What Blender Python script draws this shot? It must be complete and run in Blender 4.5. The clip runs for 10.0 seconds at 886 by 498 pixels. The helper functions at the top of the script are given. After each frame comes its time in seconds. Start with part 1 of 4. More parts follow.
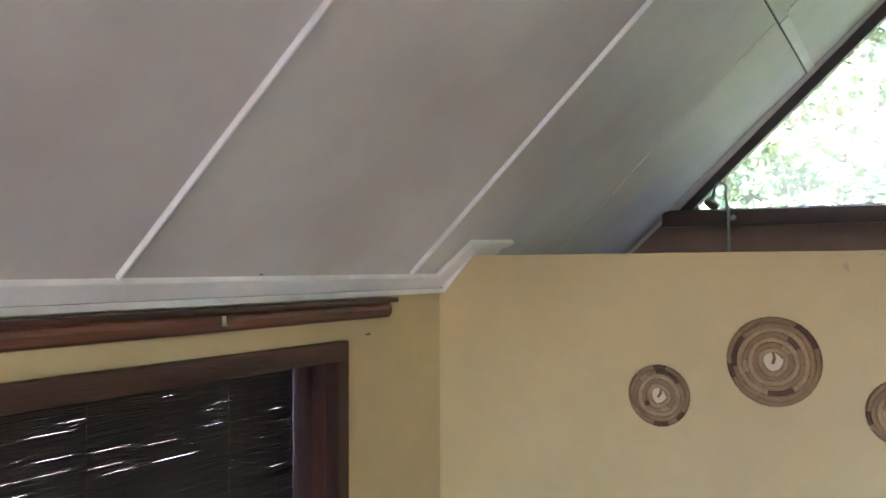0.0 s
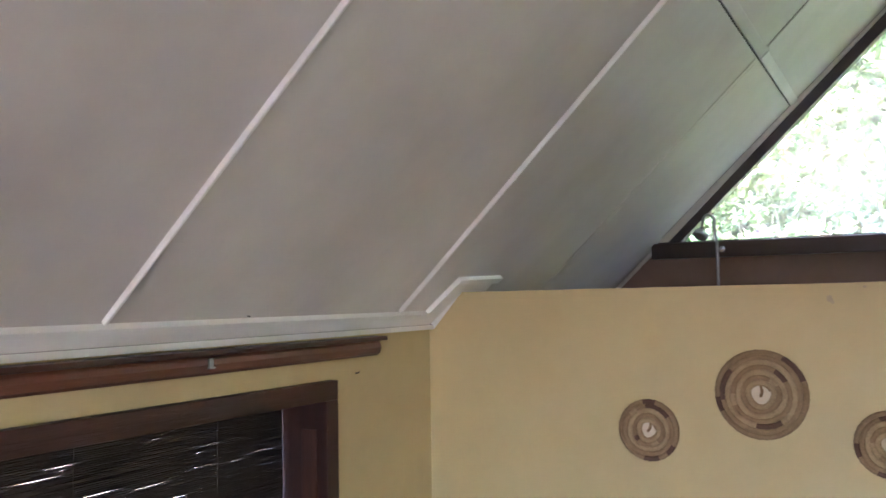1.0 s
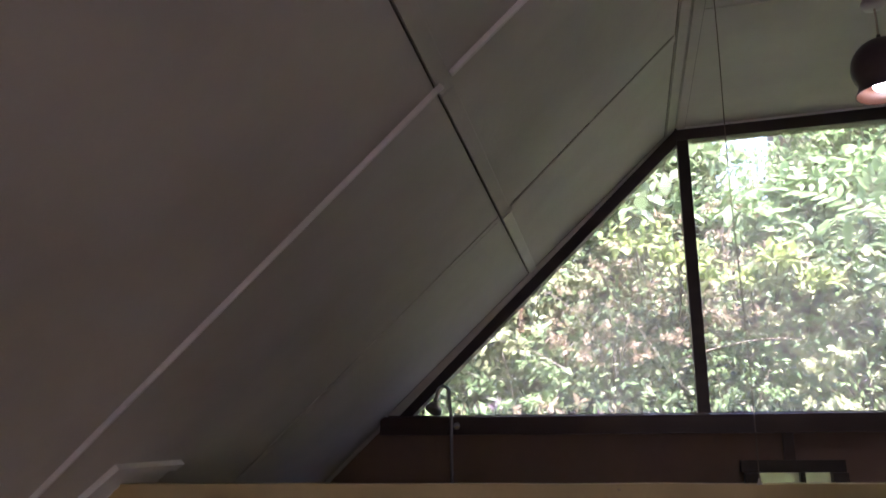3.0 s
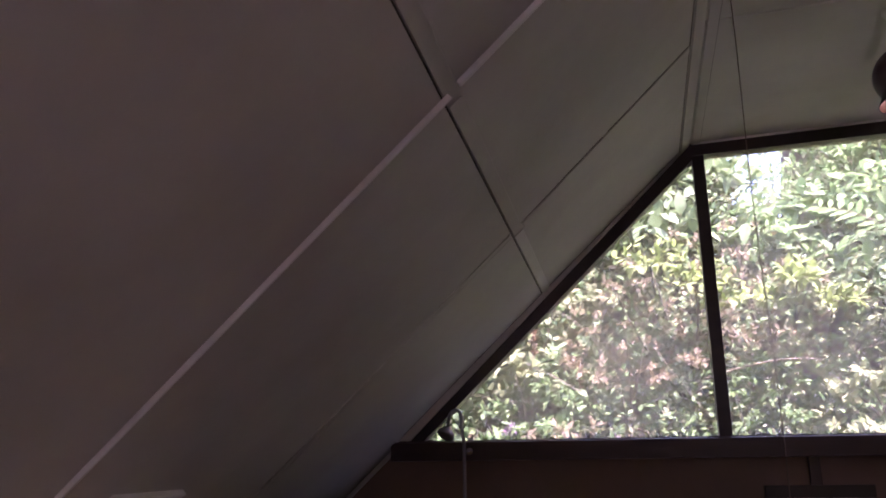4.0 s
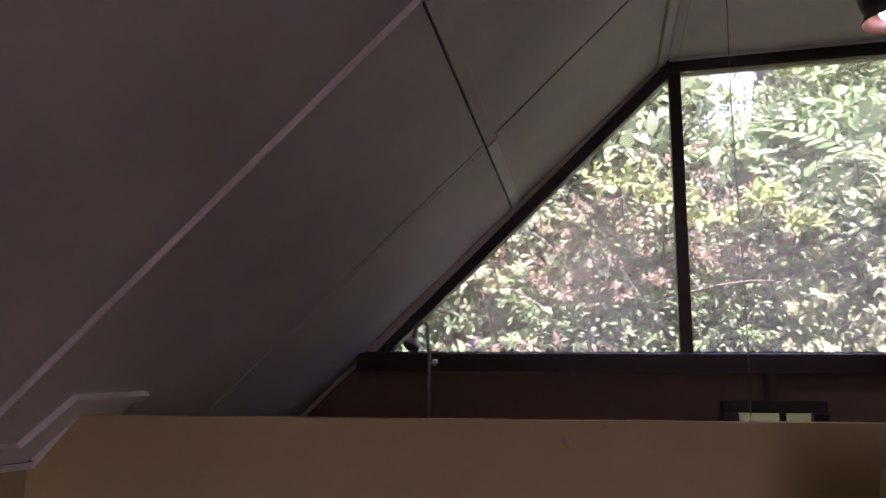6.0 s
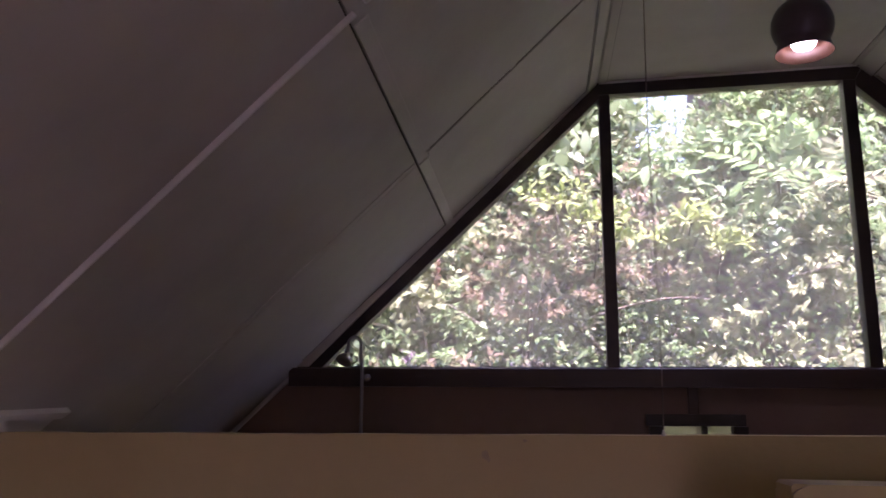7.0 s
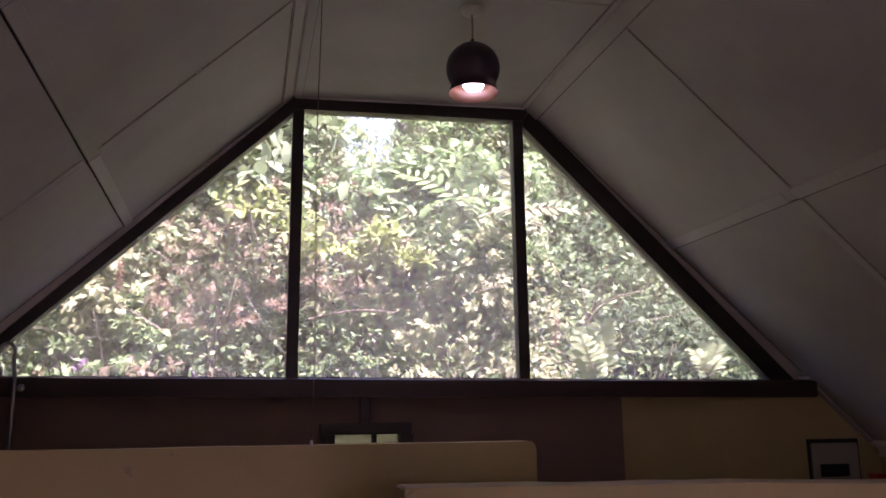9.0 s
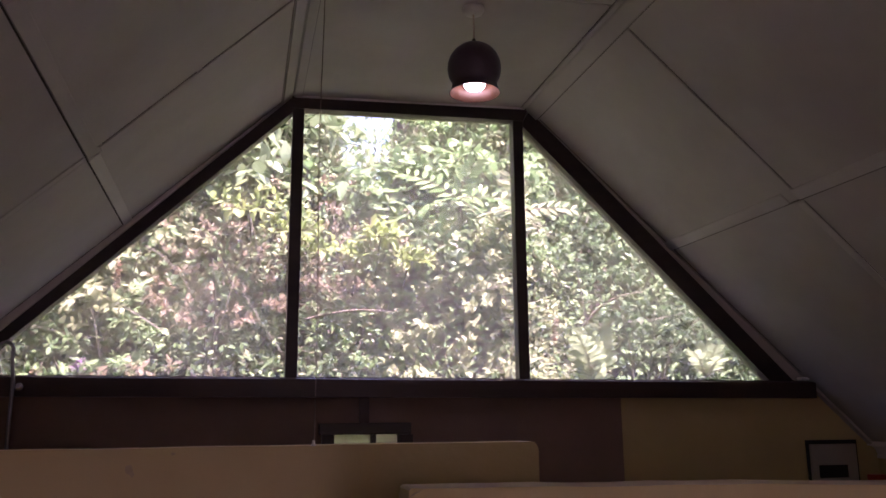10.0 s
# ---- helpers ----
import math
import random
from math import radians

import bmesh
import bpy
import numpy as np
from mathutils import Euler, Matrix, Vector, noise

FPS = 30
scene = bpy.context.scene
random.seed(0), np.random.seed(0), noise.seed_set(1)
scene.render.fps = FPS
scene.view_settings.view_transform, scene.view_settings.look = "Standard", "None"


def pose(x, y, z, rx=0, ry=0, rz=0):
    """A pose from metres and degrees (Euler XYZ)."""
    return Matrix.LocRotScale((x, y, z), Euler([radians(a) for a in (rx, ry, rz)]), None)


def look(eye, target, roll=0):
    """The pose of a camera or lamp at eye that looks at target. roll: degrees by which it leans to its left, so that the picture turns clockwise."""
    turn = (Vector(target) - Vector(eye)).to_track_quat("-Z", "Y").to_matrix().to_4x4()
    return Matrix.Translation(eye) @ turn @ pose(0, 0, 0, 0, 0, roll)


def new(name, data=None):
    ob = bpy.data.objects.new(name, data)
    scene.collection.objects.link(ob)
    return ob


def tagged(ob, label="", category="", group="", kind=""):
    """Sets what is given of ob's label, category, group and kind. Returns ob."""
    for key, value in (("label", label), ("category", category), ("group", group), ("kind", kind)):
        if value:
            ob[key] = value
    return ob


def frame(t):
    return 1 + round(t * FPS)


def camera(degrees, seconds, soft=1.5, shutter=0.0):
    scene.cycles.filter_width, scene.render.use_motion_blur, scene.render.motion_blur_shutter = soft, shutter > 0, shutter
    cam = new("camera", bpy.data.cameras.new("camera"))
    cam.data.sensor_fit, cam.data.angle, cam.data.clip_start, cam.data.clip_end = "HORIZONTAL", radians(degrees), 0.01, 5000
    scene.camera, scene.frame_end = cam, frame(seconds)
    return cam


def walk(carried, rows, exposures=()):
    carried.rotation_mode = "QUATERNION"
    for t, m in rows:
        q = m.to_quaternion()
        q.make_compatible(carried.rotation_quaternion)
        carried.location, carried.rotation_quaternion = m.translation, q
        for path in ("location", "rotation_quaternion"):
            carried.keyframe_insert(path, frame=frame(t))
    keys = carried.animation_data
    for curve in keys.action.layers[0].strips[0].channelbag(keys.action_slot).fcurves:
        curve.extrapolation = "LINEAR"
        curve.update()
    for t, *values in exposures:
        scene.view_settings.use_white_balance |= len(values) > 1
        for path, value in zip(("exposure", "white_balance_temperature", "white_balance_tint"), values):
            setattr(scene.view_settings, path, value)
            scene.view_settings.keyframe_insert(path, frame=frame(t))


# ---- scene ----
# seconds, x, y, z, yaw, pitch, roll
cam = camera(56.86, 10.0, soft=1.6, shutter=0.2)
ROWS = [
    (0, -0.819, -4.728, 1.704, 30.77, 1.36, 0.23),
    (0.5, -0.805, -4.744, 1.718, 32.88, 2.78, 1.07),
    (1, -0.780, -4.731, 1.726, 30.57, 3.54, 1.08),
    (1.5, -0.723, -4.645, 1.731, 25.63, 4.64, 1.47),
    (2, -0.704, -4.427, 1.731, 22.01, 4.75, 1.75),
    (2.5, -0.848, -4.271, 1.737, 20.00, 5.31, 0.84),
    (2.6, -0.844, -4.256, 1.767, 17.48, 7.19, -0.27),
    (2.7, -0.874, -4.212, 1.790, 13.39, 9.85, -0.29),
    (3.8, -0.938, -4.026, 1.855, 12.45, 17.04, 1.00),
    (4, -0.929, -4.011, 1.839, 13.47, 15.85, 0.62),
    (4.5, -0.934, -3.981, 1.813, 14.78, 13.10, -0.20),
    (5, -0.956, -3.973, 1.811, 13.92, 11.48, -0.55),
    (5.5, -0.956, -3.963, 1.812, 11.84, 10.19, -0.51),
    (7, -0.899, -3.998, 1.815, 6.87, 11.23, -0.17),
    (7.5, -0.840, -4.034, 1.826, -1.67, 12.72, -0.42),
    (8, -0.769, -4.059, 1.829, -10.30, 11.97, 0.41),
    (8.5, -0.760, -4.057, 1.824, -12.83, 11.69, 0.77),
    (9, -0.769, -4.055, 1.823, -13.26, 11.70, 0.60),
    (9.5, -0.776, -4.052, 1.832, -13.57, 11.66, 0.52),
    (10, -0.784, -4.045, 1.823, -13.53, 11.71, 0.47),
]
EXPOSURES = [
    (0.0, 5.70, 5250, 18), (1.1, 5.70, 5280, 19), (1.5, 4.56, 5250, 24), (2.0, 4.58, 5500, 29), (2.5, 4.55, 5800, 36), (2.7, 4.12, 5750, 34), (3.8, 3.42, 5850, 55), (5.0, 3.37, 5880, 57), (7.0, 3.34, 5830, 60), (10.0, 3.26, 6080, 62),
]
walk(cam, [(t, pose(x, y, z, 90 + pitch, roll, yaw)) for t, x, y, z, yaw, pitch, roll in ROWS], EXPOSURES)

# ---- world and lights ----
SUN_EL, SUN_AZ = 64.0, 142.0      # azimuth clockwise from +y
world = bpy.data.worlds.new("sky")
scene.world = world
world.use_nodes = True
wn = world.node_tree.nodes
sky = wn.new("ShaderNodeTexSky")
sky.sky_type = "NISHITA"
sky.sun_disc = False
sky.dust_density = 2.0
sky.sun_elevation = radians(SUN_EL)
sky.sun_rotation = radians(SUN_AZ)
wn["Background"].inputs["Strength"].default_value = 0.15
world.node_tree.links.new(sky.outputs[0], wn["Background"].inputs["Color"])

sun = new("sun", bpy.data.lights.new("sun", "SUN"))
sun.data.energy, sun.data.angle, sun.data.color = 5.0, radians(0.5), (1.0, 0.955, 0.87)
_d = Vector((math.sin(radians(SUN_AZ)) * math.cos(radians(SUN_EL)), math.cos(radians(SUN_AZ)) * math.cos(radians(SUN_EL)), math.sin(radians(SUN_EL))))
sun.matrix_world = look(_d * 30, (0, 0, 0))

# added fill lamp for light from behind the walk, in an unseen opening
rear_fill = new("rear_fill_light", bpy.data.lights.new("rear_fill_light", "AREA"))
rear_fill.data.shape, rear_fill.data.size, rear_fill.data.size_y = "RECTANGLE", 1.0, 1.9
rear_fill.data.energy, rear_fill.data.color = 0.27, (1.0, 0.97, 0.88)
rear_fill.matrix_world = look((0.3, -7.80, 1.1), (0.2, -5.6, 0.15))


# ---- materials ----
def mat(name, color, rough=0.6, metal=0.0, color2=None, scale=6.0, detail=4.0, mix=0.5, bump=0.0, bump_scale=60.0, stretch=(1, 1, 1), spec=0.5, fine=0.12, coord="Object"):
    """A painted or natural surface: two scales of colour variation and a fine relief."""
    m = bpy.data.materials.new(name)
    m.use_nodes = True
    nt = m.node_tree
    b = nt.nodes["Principled BSDF"]
    b.inputs["Roughness"].default_value = rough
    b.inputs["Metallic"].default_value = metal
    b.inputs["Specular IOR Level"].default_value = spec
    c2 = color2 or tuple(c * 0.75 for c in color)
    tc = nt.nodes.new("ShaderNodeTexCoord")
    mp = nt.nodes.new("ShaderNodeMapping")
    mp.inputs["Scale"].default_value = stretch
    nt.links.new(tc.outputs[coord], mp.inputs["Vector"])
    n1 = nt.nodes.new("ShaderNodeTexNoise")
    n1.inputs["Scale"].default_value, n1.inputs["Detail"].default_value = scale, detail
    n2 = nt.nodes.new("ShaderNodeTexNoise")
    n2.inputs["Scale"].default_value, n2.inputs["Detail"].default_value = scale * 9, 3
    for n in (n1, n2):
        nt.links.new(mp.outputs[0], n.inputs["Vector"])
    r = nt.nodes.new("ShaderNodeMapRange")
    r.inputs["From Min"].default_value, r.inputs["From Max"].default_value = 0.3, 0.75
    r.inputs["To Max"].default_value = mix
    nt.links.new(n1.outputs["Fac"], r.inputs["Value"])
    mx = nt.nodes.new("ShaderNodeMix")
    mx.data_type = "RGBA"
    mx.inputs["A"].default_value, mx.inputs["B"].default_value = (*color, 1), (*c2, 1)
    nt.links.new(r.outputs[0], mx.inputs["Factor"])
    hs = nt.nodes.new("ShaderNodeHueSaturation")
    r2 = nt.nodes.new("ShaderNodeMapRange")
    r2.inputs["To Min"].default_value, r2.inputs["To Max"].default_value = 1 - fine, 1 + fine
    nt.links.new(n2.outputs["Fac"], r2.inputs["Value"])
    nt.links.new(r2.outputs[0], hs.inputs["Value"])
    nt.links.new(mx.outputs["Result"], hs.inputs["Color"])
    nt.links.new(hs.outputs[0], b.inputs["Base Color"])
    if bump:
        n3 = nt.nodes.new("ShaderNodeTexNoise")
        n3.inputs["Scale"].default_value, n3.inputs["Detail"].default_value = bump_scale, 5
        nt.links.new(mp.outputs[0], n3.inputs["Vector"])
        bp = nt.nodes.new("ShaderNodeBump")
        bp.inputs["Strength"].default_value, bp.inputs["Distance"].default_value = bump, 0.004
        nt.links.new(n3.outputs["Fac"], bp.inputs["Height"])
        nt.links.new(bp.outputs[0], b.inputs["Normal"])
    return m


def leaf_mat(name, color, color2, gloss=0.62, through_light=0.52):
    """Thin leaves: gloss on the face, light through the blade, a tone of its own for each leaf."""
    m = bpy.data.materials.new(name)
    m.use_nodes = True
    nt = m.node_tree
    b = nt.nodes["Principled BSDF"]
    out = nt.nodes["Material Output"]
    b.inputs["Roughness"].default_value = gloss
    b.inputs["Specular IOR Level"].default_value = 0.35
    geo = nt.nodes.new("ShaderNodeNewGeometry")
    ramp = nt.nodes.new("ShaderNodeMix")
    ramp.data_type = "RGBA"
    ramp.inputs["A"].default_value, ramp.inputs["B"].default_value = (*color, 1), (*color2, 1)
    nt.links.new(geo.outputs["Random Per Island"], ramp.inputs["Factor"])
    tc = nt.nodes.new("ShaderNodeTexCoord")
    nz = nt.nodes.new("ShaderNodeTexNoise")
    nz.inputs["Scale"].default_value = 40
    nt.links.new(tc.outputs["Object"], nz.inputs["Vector"])
    mr = nt.nodes.new("ShaderNodeMapRange")
    mr.inputs["To Min"].default_value, mr.inputs["To Max"].default_value = 0.7, 1.3
    nt.links.new(nz.outputs["Fac"], mr.inputs["Value"])
    hs = nt.nodes.new("ShaderNodeHueSaturation")
    nt.links.new(mr.outputs[0], hs.inputs["Value"])
    nt.links.new(ramp.outputs["Result"], hs.inputs["Color"])
    nt.links.new(hs.outputs[0], b.inputs["Base Color"])
    tl = nt.nodes.new("ShaderNodeBsdfTranslucent")
    nt.links.new(hs.outputs[0], tl.inputs["Color"])
    ms = nt.nodes.new("ShaderNodeMixShader")
    ms.inputs[0].default_value = through_light
    nt.links.new(b.outputs[0], ms.inputs[1])
    nt.links.new(tl.outputs[0], ms.inputs[2])
    nt.links.new(ms.outputs[0], out.inputs["Surface"])
    return m


CEIL = mat("white_ceiling_paint", (0.655, 0.62, 0.57), 0.6, color2=(0.46, 0.42, 0.375), scale=1.4, mix=0.85, bump=0.25, bump_scale=45, fine=0.04)
TRIM_LIT = mat("white_trim_and_lit_edge_paint", (0.88, 0.86, 0.83), 0.45, color2=(0.70, 0.67, 0.63), scale=3.0, mix=0.6, bump=0.2, bump_scale=70, fine=0.05)
BAND = mat("fresh_ceiling_paint", (0.72, 0.69, 0.64), 0.55, color2=(0.56, 0.52, 0.47), scale=3.0, mix=0.7, bump=0.2, bump_scale=60, fine=0.05)
GRIME = mat("grime", (0.42, 0.33, 0.20), 0.8, color2=(0.50, 0.40, 0.24), scale=60, mix=1.0)
JOINT_SHADE = mat("dusty_joint_and_shade", (0.20, 0.175, 0.155), 0.9, color2=(0.36, 0.33, 0.30), scale=14, mix=1.0)
GAP = mat("dark_joint", (0.10, 0.085, 0.075), 0.9, scale=8)
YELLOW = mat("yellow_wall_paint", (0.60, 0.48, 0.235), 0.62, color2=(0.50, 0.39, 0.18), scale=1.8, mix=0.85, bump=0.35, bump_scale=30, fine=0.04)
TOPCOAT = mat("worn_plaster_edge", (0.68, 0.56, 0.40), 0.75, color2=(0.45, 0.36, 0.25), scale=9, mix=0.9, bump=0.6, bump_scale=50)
BROWN = mat("brown_wall_paint", (0.25, 0.165, 0.130), 0.55, color2=(0.19, 0.120, 0.092), scale=2.5, mix=0.8, bump=0.3, bump_scale=40, fine=0.06)
FRAME = mat("black_brown_frame_wood", (0.028, 0.020, 0.018), 0.4, color2=(0.050, 0.033, 0.026), scale=5, mix=0.7, bump=0.2, bump_scale=80, stretch=(0.4, 4, 4))
SILLW = mat("dark_sill_wood", (0.055, 0.030, 0.022), 0.4, color2=(0.030, 0.018, 0.014), scale=6, mix=0.8, bump=0.25, bump_scale=60, stretch=(0.25, 3, 3))
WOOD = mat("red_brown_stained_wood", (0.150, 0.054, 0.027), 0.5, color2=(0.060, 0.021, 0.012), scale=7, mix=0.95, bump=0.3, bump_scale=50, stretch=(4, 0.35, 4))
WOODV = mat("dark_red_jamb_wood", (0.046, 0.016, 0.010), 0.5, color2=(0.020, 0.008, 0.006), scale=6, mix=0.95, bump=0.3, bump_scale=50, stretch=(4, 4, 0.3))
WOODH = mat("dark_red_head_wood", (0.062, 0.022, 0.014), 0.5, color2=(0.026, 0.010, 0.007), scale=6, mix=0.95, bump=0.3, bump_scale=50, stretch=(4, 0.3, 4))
WOOD_LIT = mat("lit_jamb_wood", (0.070, 0.024, 0.013), 0.5, color2=(0.024, 0.009, 0.006), scale=9, mix=0.95, bump=0.3, stretch=(4, 4, 0.4))
REED = mat("dark_reed", (0.036, 0.025, 0.018), 0.7, color2=(0.018, 0.013, 0.010), scale=12, mix=0.9, bump=0.3, stretch=(2, 0.4, 2))
THREAD = mat("blind_cord", (0.06, 0.045, 0.03), 0.8)
CHROME = mat("chrome", (0.62, 0.62, 0.63), 0.16, 1.0, scale=20, fine=0.05)
PIPE = mat("tarnished_chrome", (0.30, 0.30, 0.31), 0.32, 1.0, scale=20, fine=0.1)
STEEL = mat("dull_steel", (0.45, 0.43, 0.40), 0.4, 1.0, scale=20)
PLASTIC = mat("white_plastic", (0.72, 0.70, 0.66), 0.4, scale=5, mix=0.3, fine=0.03)
PLATE = mat("grey_beige_plate", (0.46, 0.42, 0.36), 0.5, scale=5, mix=0.4, fine=0.04)
DARKP = mat("black_plastic", (0.02, 0.02, 0.022), 0.35, scale=8)
SHADE = mat("dark_enamel_shade", (0.085, 0.060, 0.075), 0.42, color2=(0.055, 0.040, 0.048), scale=7, mix=0.7, bump=0.1)
SHADEIN = mat("copper_shade_lining", (0.040, 0.014, 0.004), 0.5, 0.0, scale=9, mix=0.6)
CORD = mat("lamp_cord", (0.45, 0.36, 0.30), 0.6)
STRING = mat("pull_string", (0.20, 0.16, 0.13), 0.8)
REDP = mat("red_plastic", (0.55, 0.07, 0.03), 0.4)
FLOORM = mat("cement_floor", (0.26, 0.225, 0.20), 0.45, color2=(0.19, 0.165, 0.14), scale=2, mix=0.9, bump=0.2)
STRAW_L = mat("pale_straw", (0.40, 0.285, 0.15), 0.75, color2=(0.28, 0.19, 0.095), scale=22, mix=0.9, bump=0.9, bump_scale=140, fine=0.3)
STRAW_M = mat("tan_straw", (0.29, 0.19, 0.092), 0.75, color2=(0.20, 0.125, 0.06), scale=22, mix=0.9, bump=0.9, bump_scale=140, fine=0.3)
STRAW_D = mat("dark_straw", (0.12, 0.060, 0.035), 0.75, color2=(0.075, 0.038, 0.023), scale=22, mix=0.9, bump=0.9, bump_scale=140, fine=0.3)
CREAM = mat("cream_backing", (0.64, 0.55, 0.39), 0.8, scale=14, mix=0.3, fine=0.05)
EARTH = mat("leaf_litter_earth", (0.10, 0.065, 0.045), 0.95, color2=(0.045, 0.035, 0.022), scale=5, mix=1.0, bump=1.0, bump_scale=25)
BARK = mat("grey_brown_bark", (0.10, 0.078, 0.055), 0.85, color2=(0.055, 0.042, 0.03), scale=10, mix=0.9, bump=0.6, bump_scale=40)
LEAF_G = leaf_mat("mid_green_leaf", (0.10, 0.18, 0.066), (0.235, 0.33, 0.14))
LEAF_D = leaf_mat("dark_green_leaf", (0.05, 0.092, 0.04), (0.12, 0.18, 0.08), gloss=0.6)
LEAF_Y = leaf_mat("yellow_green_leaf", (0.17, 0.24, 0.06), (0.29, 0.35, 0.12), through_light=0.5)
LEAF_P = leaf_mat("pale_leaf", (0.19, 0.215, 0.115), (0.37, 0.39, 0.22), gloss=0.62)
LEAF_R = leaf_mat("dry_reddish_leaf", (0.13, 0.095, 0.055), (0.28, 0.225, 0.14), gloss=0.6)
LEAF_F = leaf_mat("pale_fern", (0.20, 0.26, 0.13), (0.31, 0.37, 0.20), gloss=0.6)
LEAF_O = leaf_mat("olive_leaf", (0.17, 0.205, 0.095), (0.35, 0.375, 0.20), gloss=0.62)
LEAF_S = leaf_mat("shiny_leaf", (0.10, 0.155, 0.065), (0.19, 0.25, 0.12), gloss=0.30, through_light=0.35)
LEAF_B = leaf_mat("brick_red_bract", (0.19, 0.085, 0.055), (0.30, 0.17, 0.12), gloss=0.6)
STALK = mat("pale_stalk", (0.20, 0.16, 0.11), 0.8, color2=(0.11, 0.085, 0.06), scale=12, mix=0.9, bump=0.4, bump_scale=60)
LEAF_V = leaf_mat("purple_leaf", (0.13, 0.06, 0.14), (0.22, 0.13, 0.22), gloss=0.5)


def emitter(name, color, strength):
    m = bpy.data.materials.new(name)
    m.use_nodes = True
    b = m.node_tree.nodes["Principled BSDF"]
    b.inputs["Base Color"].default_value = (*color, 1)
    b.inputs["Emission Color"].default_value = (*color, 1)
    b.inputs["Emission Strength"].default_value = strength
    return m


BULB = emitter("lit_bulb", (1.0, 0.90, 0.80), 3.5)


def glass(name, thin, thick):
    """A pane, frosted or veiled with painted glare, that scatters between thin and thick of the light."""
    m = bpy.data.materials.new(name)
    m.use_nodes = True
    nt = m.node_tree
    b = nt.nodes["Principled BSDF"]
    b.inputs["Base Color"].default_value = (0.97, 0.98, 0.97, 1)
    b.inputs["Roughness"].default_value = 0.0
    b.inputs["IOR"].default_value = 1.45
    b.inputs["Transmission Weight"].default_value = 1.0
    haze = nt.nodes.new("ShaderNodeBsdfTranslucent")
    haze.inputs["Color"].default_value = (0.82, 0.765, 0.69, 1)
    tc = nt.nodes.new("ShaderNodeTexCoord")
    nz = nt.nodes.new("ShaderNodeTexNoise")
    nz.inputs["Scale"].default_value, nz.inputs["Detail"].default_value = 2.5, 6
    nt.links.new(tc.outputs["Object"], nz.inputs["Vector"])
    mr = nt.nodes.new("ShaderNodeMapRange")
    mr.inputs["From Min"].default_value, mr.inputs["From Max"].default_value = 0.3, 0.8
    mr.inputs["To Min"].default_value, mr.inputs["To Max"].default_value = thin, thick
    nt.links.new(nz.outputs["Fac"], mr.inputs["Value"])
    ms = nt.nodes.new("ShaderNodeMixShader")
    nt.links.new(mr.outputs[0], ms.inputs[0])
    nt.links.new(b.outputs[0], ms.inputs[1])
    nt.links.new(haze.outputs[0], ms.inputs[2])
    nt.links.new(ms.outputs[0], nt.nodes["Material Output"].inputs["Surface"])
    return m


# glare over the view outside is put in as a scattering film
GLASS = glass("hazy_glass", 0.13, 0.24)
FROSTED = glass("frosted_glass", 0.70, 0.80)


# ---- mesh helpers ----
def part(name, bm, material, parent=None, label="", smooth=False):
    """Link a bmesh as one mesh object, under a thing or a part."""
    me = bpy.data.meshes.new(name)
    bmesh.ops.recalc_face_normals(bm, faces=bm.faces)
    bm.to_mesh(me)
    bm.free()
    for m in material if isinstance(material, (list, tuple)) else [material]:
        me.materials.append(m)
    if smooth:
        for p in me.polygons:
            p.use_smooth = True
    ob = new(name, me)
    if parent is not None:
        ob.parent = parent
    return tagged(ob, label=label)


def raw(name, verts, faces, material, parent=None, label="", smooth=False):
    me = bpy.data.meshes.new(name)
    me.from_pydata(verts, [], faces)
    me.materials.append(material)
    if smooth:
        me.polygons.foreach_set("use_smooth", [True] * len(me.polygons))
    ob = new(name, me)
    if parent is not None:
        ob.parent = parent
    return tagged(ob, label=label)


def empty(name, place=(0, 0, 0)):
    ob = new(name)
    ob.empty_display_size = 0.1
    ob.location = place
    return ob


def add_box(bm, lo, hi, bevel=0.0, mi=0):
    vs = [bm.verts.new((x, y, z)) for x in (lo[0], hi[0]) for y in (lo[1], hi[1]) for z in (lo[2], hi[2])]
    fs = [bm.faces.new([vs[i] for i in f]) for f in ((0, 1, 3, 2), (4, 6, 7, 5), (0, 4, 5, 1), (2, 3, 7, 6), (0, 2, 6, 4), (1, 5, 7, 3))]
    for f in fs:
        f.material_index = mi
    if bevel:
        es = {e for f in fs for e in f.edges}
        bmesh.ops.bevel(bm, geom=list(es), offset=bevel, segments=2, affect="EDGES", profile=0.6)
    return bm


def box(lo, hi, bevel=0.0):
    return add_box(bmesh.new(), lo, hi, bevel)


def add_prism(bm, outline, axis, a, b, mi=0):
    """An outline in the two other axes, drawn out along axis from a to b."""
    def at(p, k):
        q = list(p)
        q.insert("xyz".index(axis), k)
        return bm.verts.new(q)
    va, vb = [at(p, a) for p in outline], [at(p, b) for p in outline]
    n = len(outline)
    fs = [bm.faces.new(va), bm.faces.new(vb[::-1])] + [bm.faces.new((va[i], va[(i + 1) % n], vb[(i + 1) % n], vb[i])) for i in range(n)]
    for f in fs:
        f.material_index = mi
    return bm


def prism(outline, axis, a, b):
    return add_prism(bmesh.new(), outline, axis, a, b)


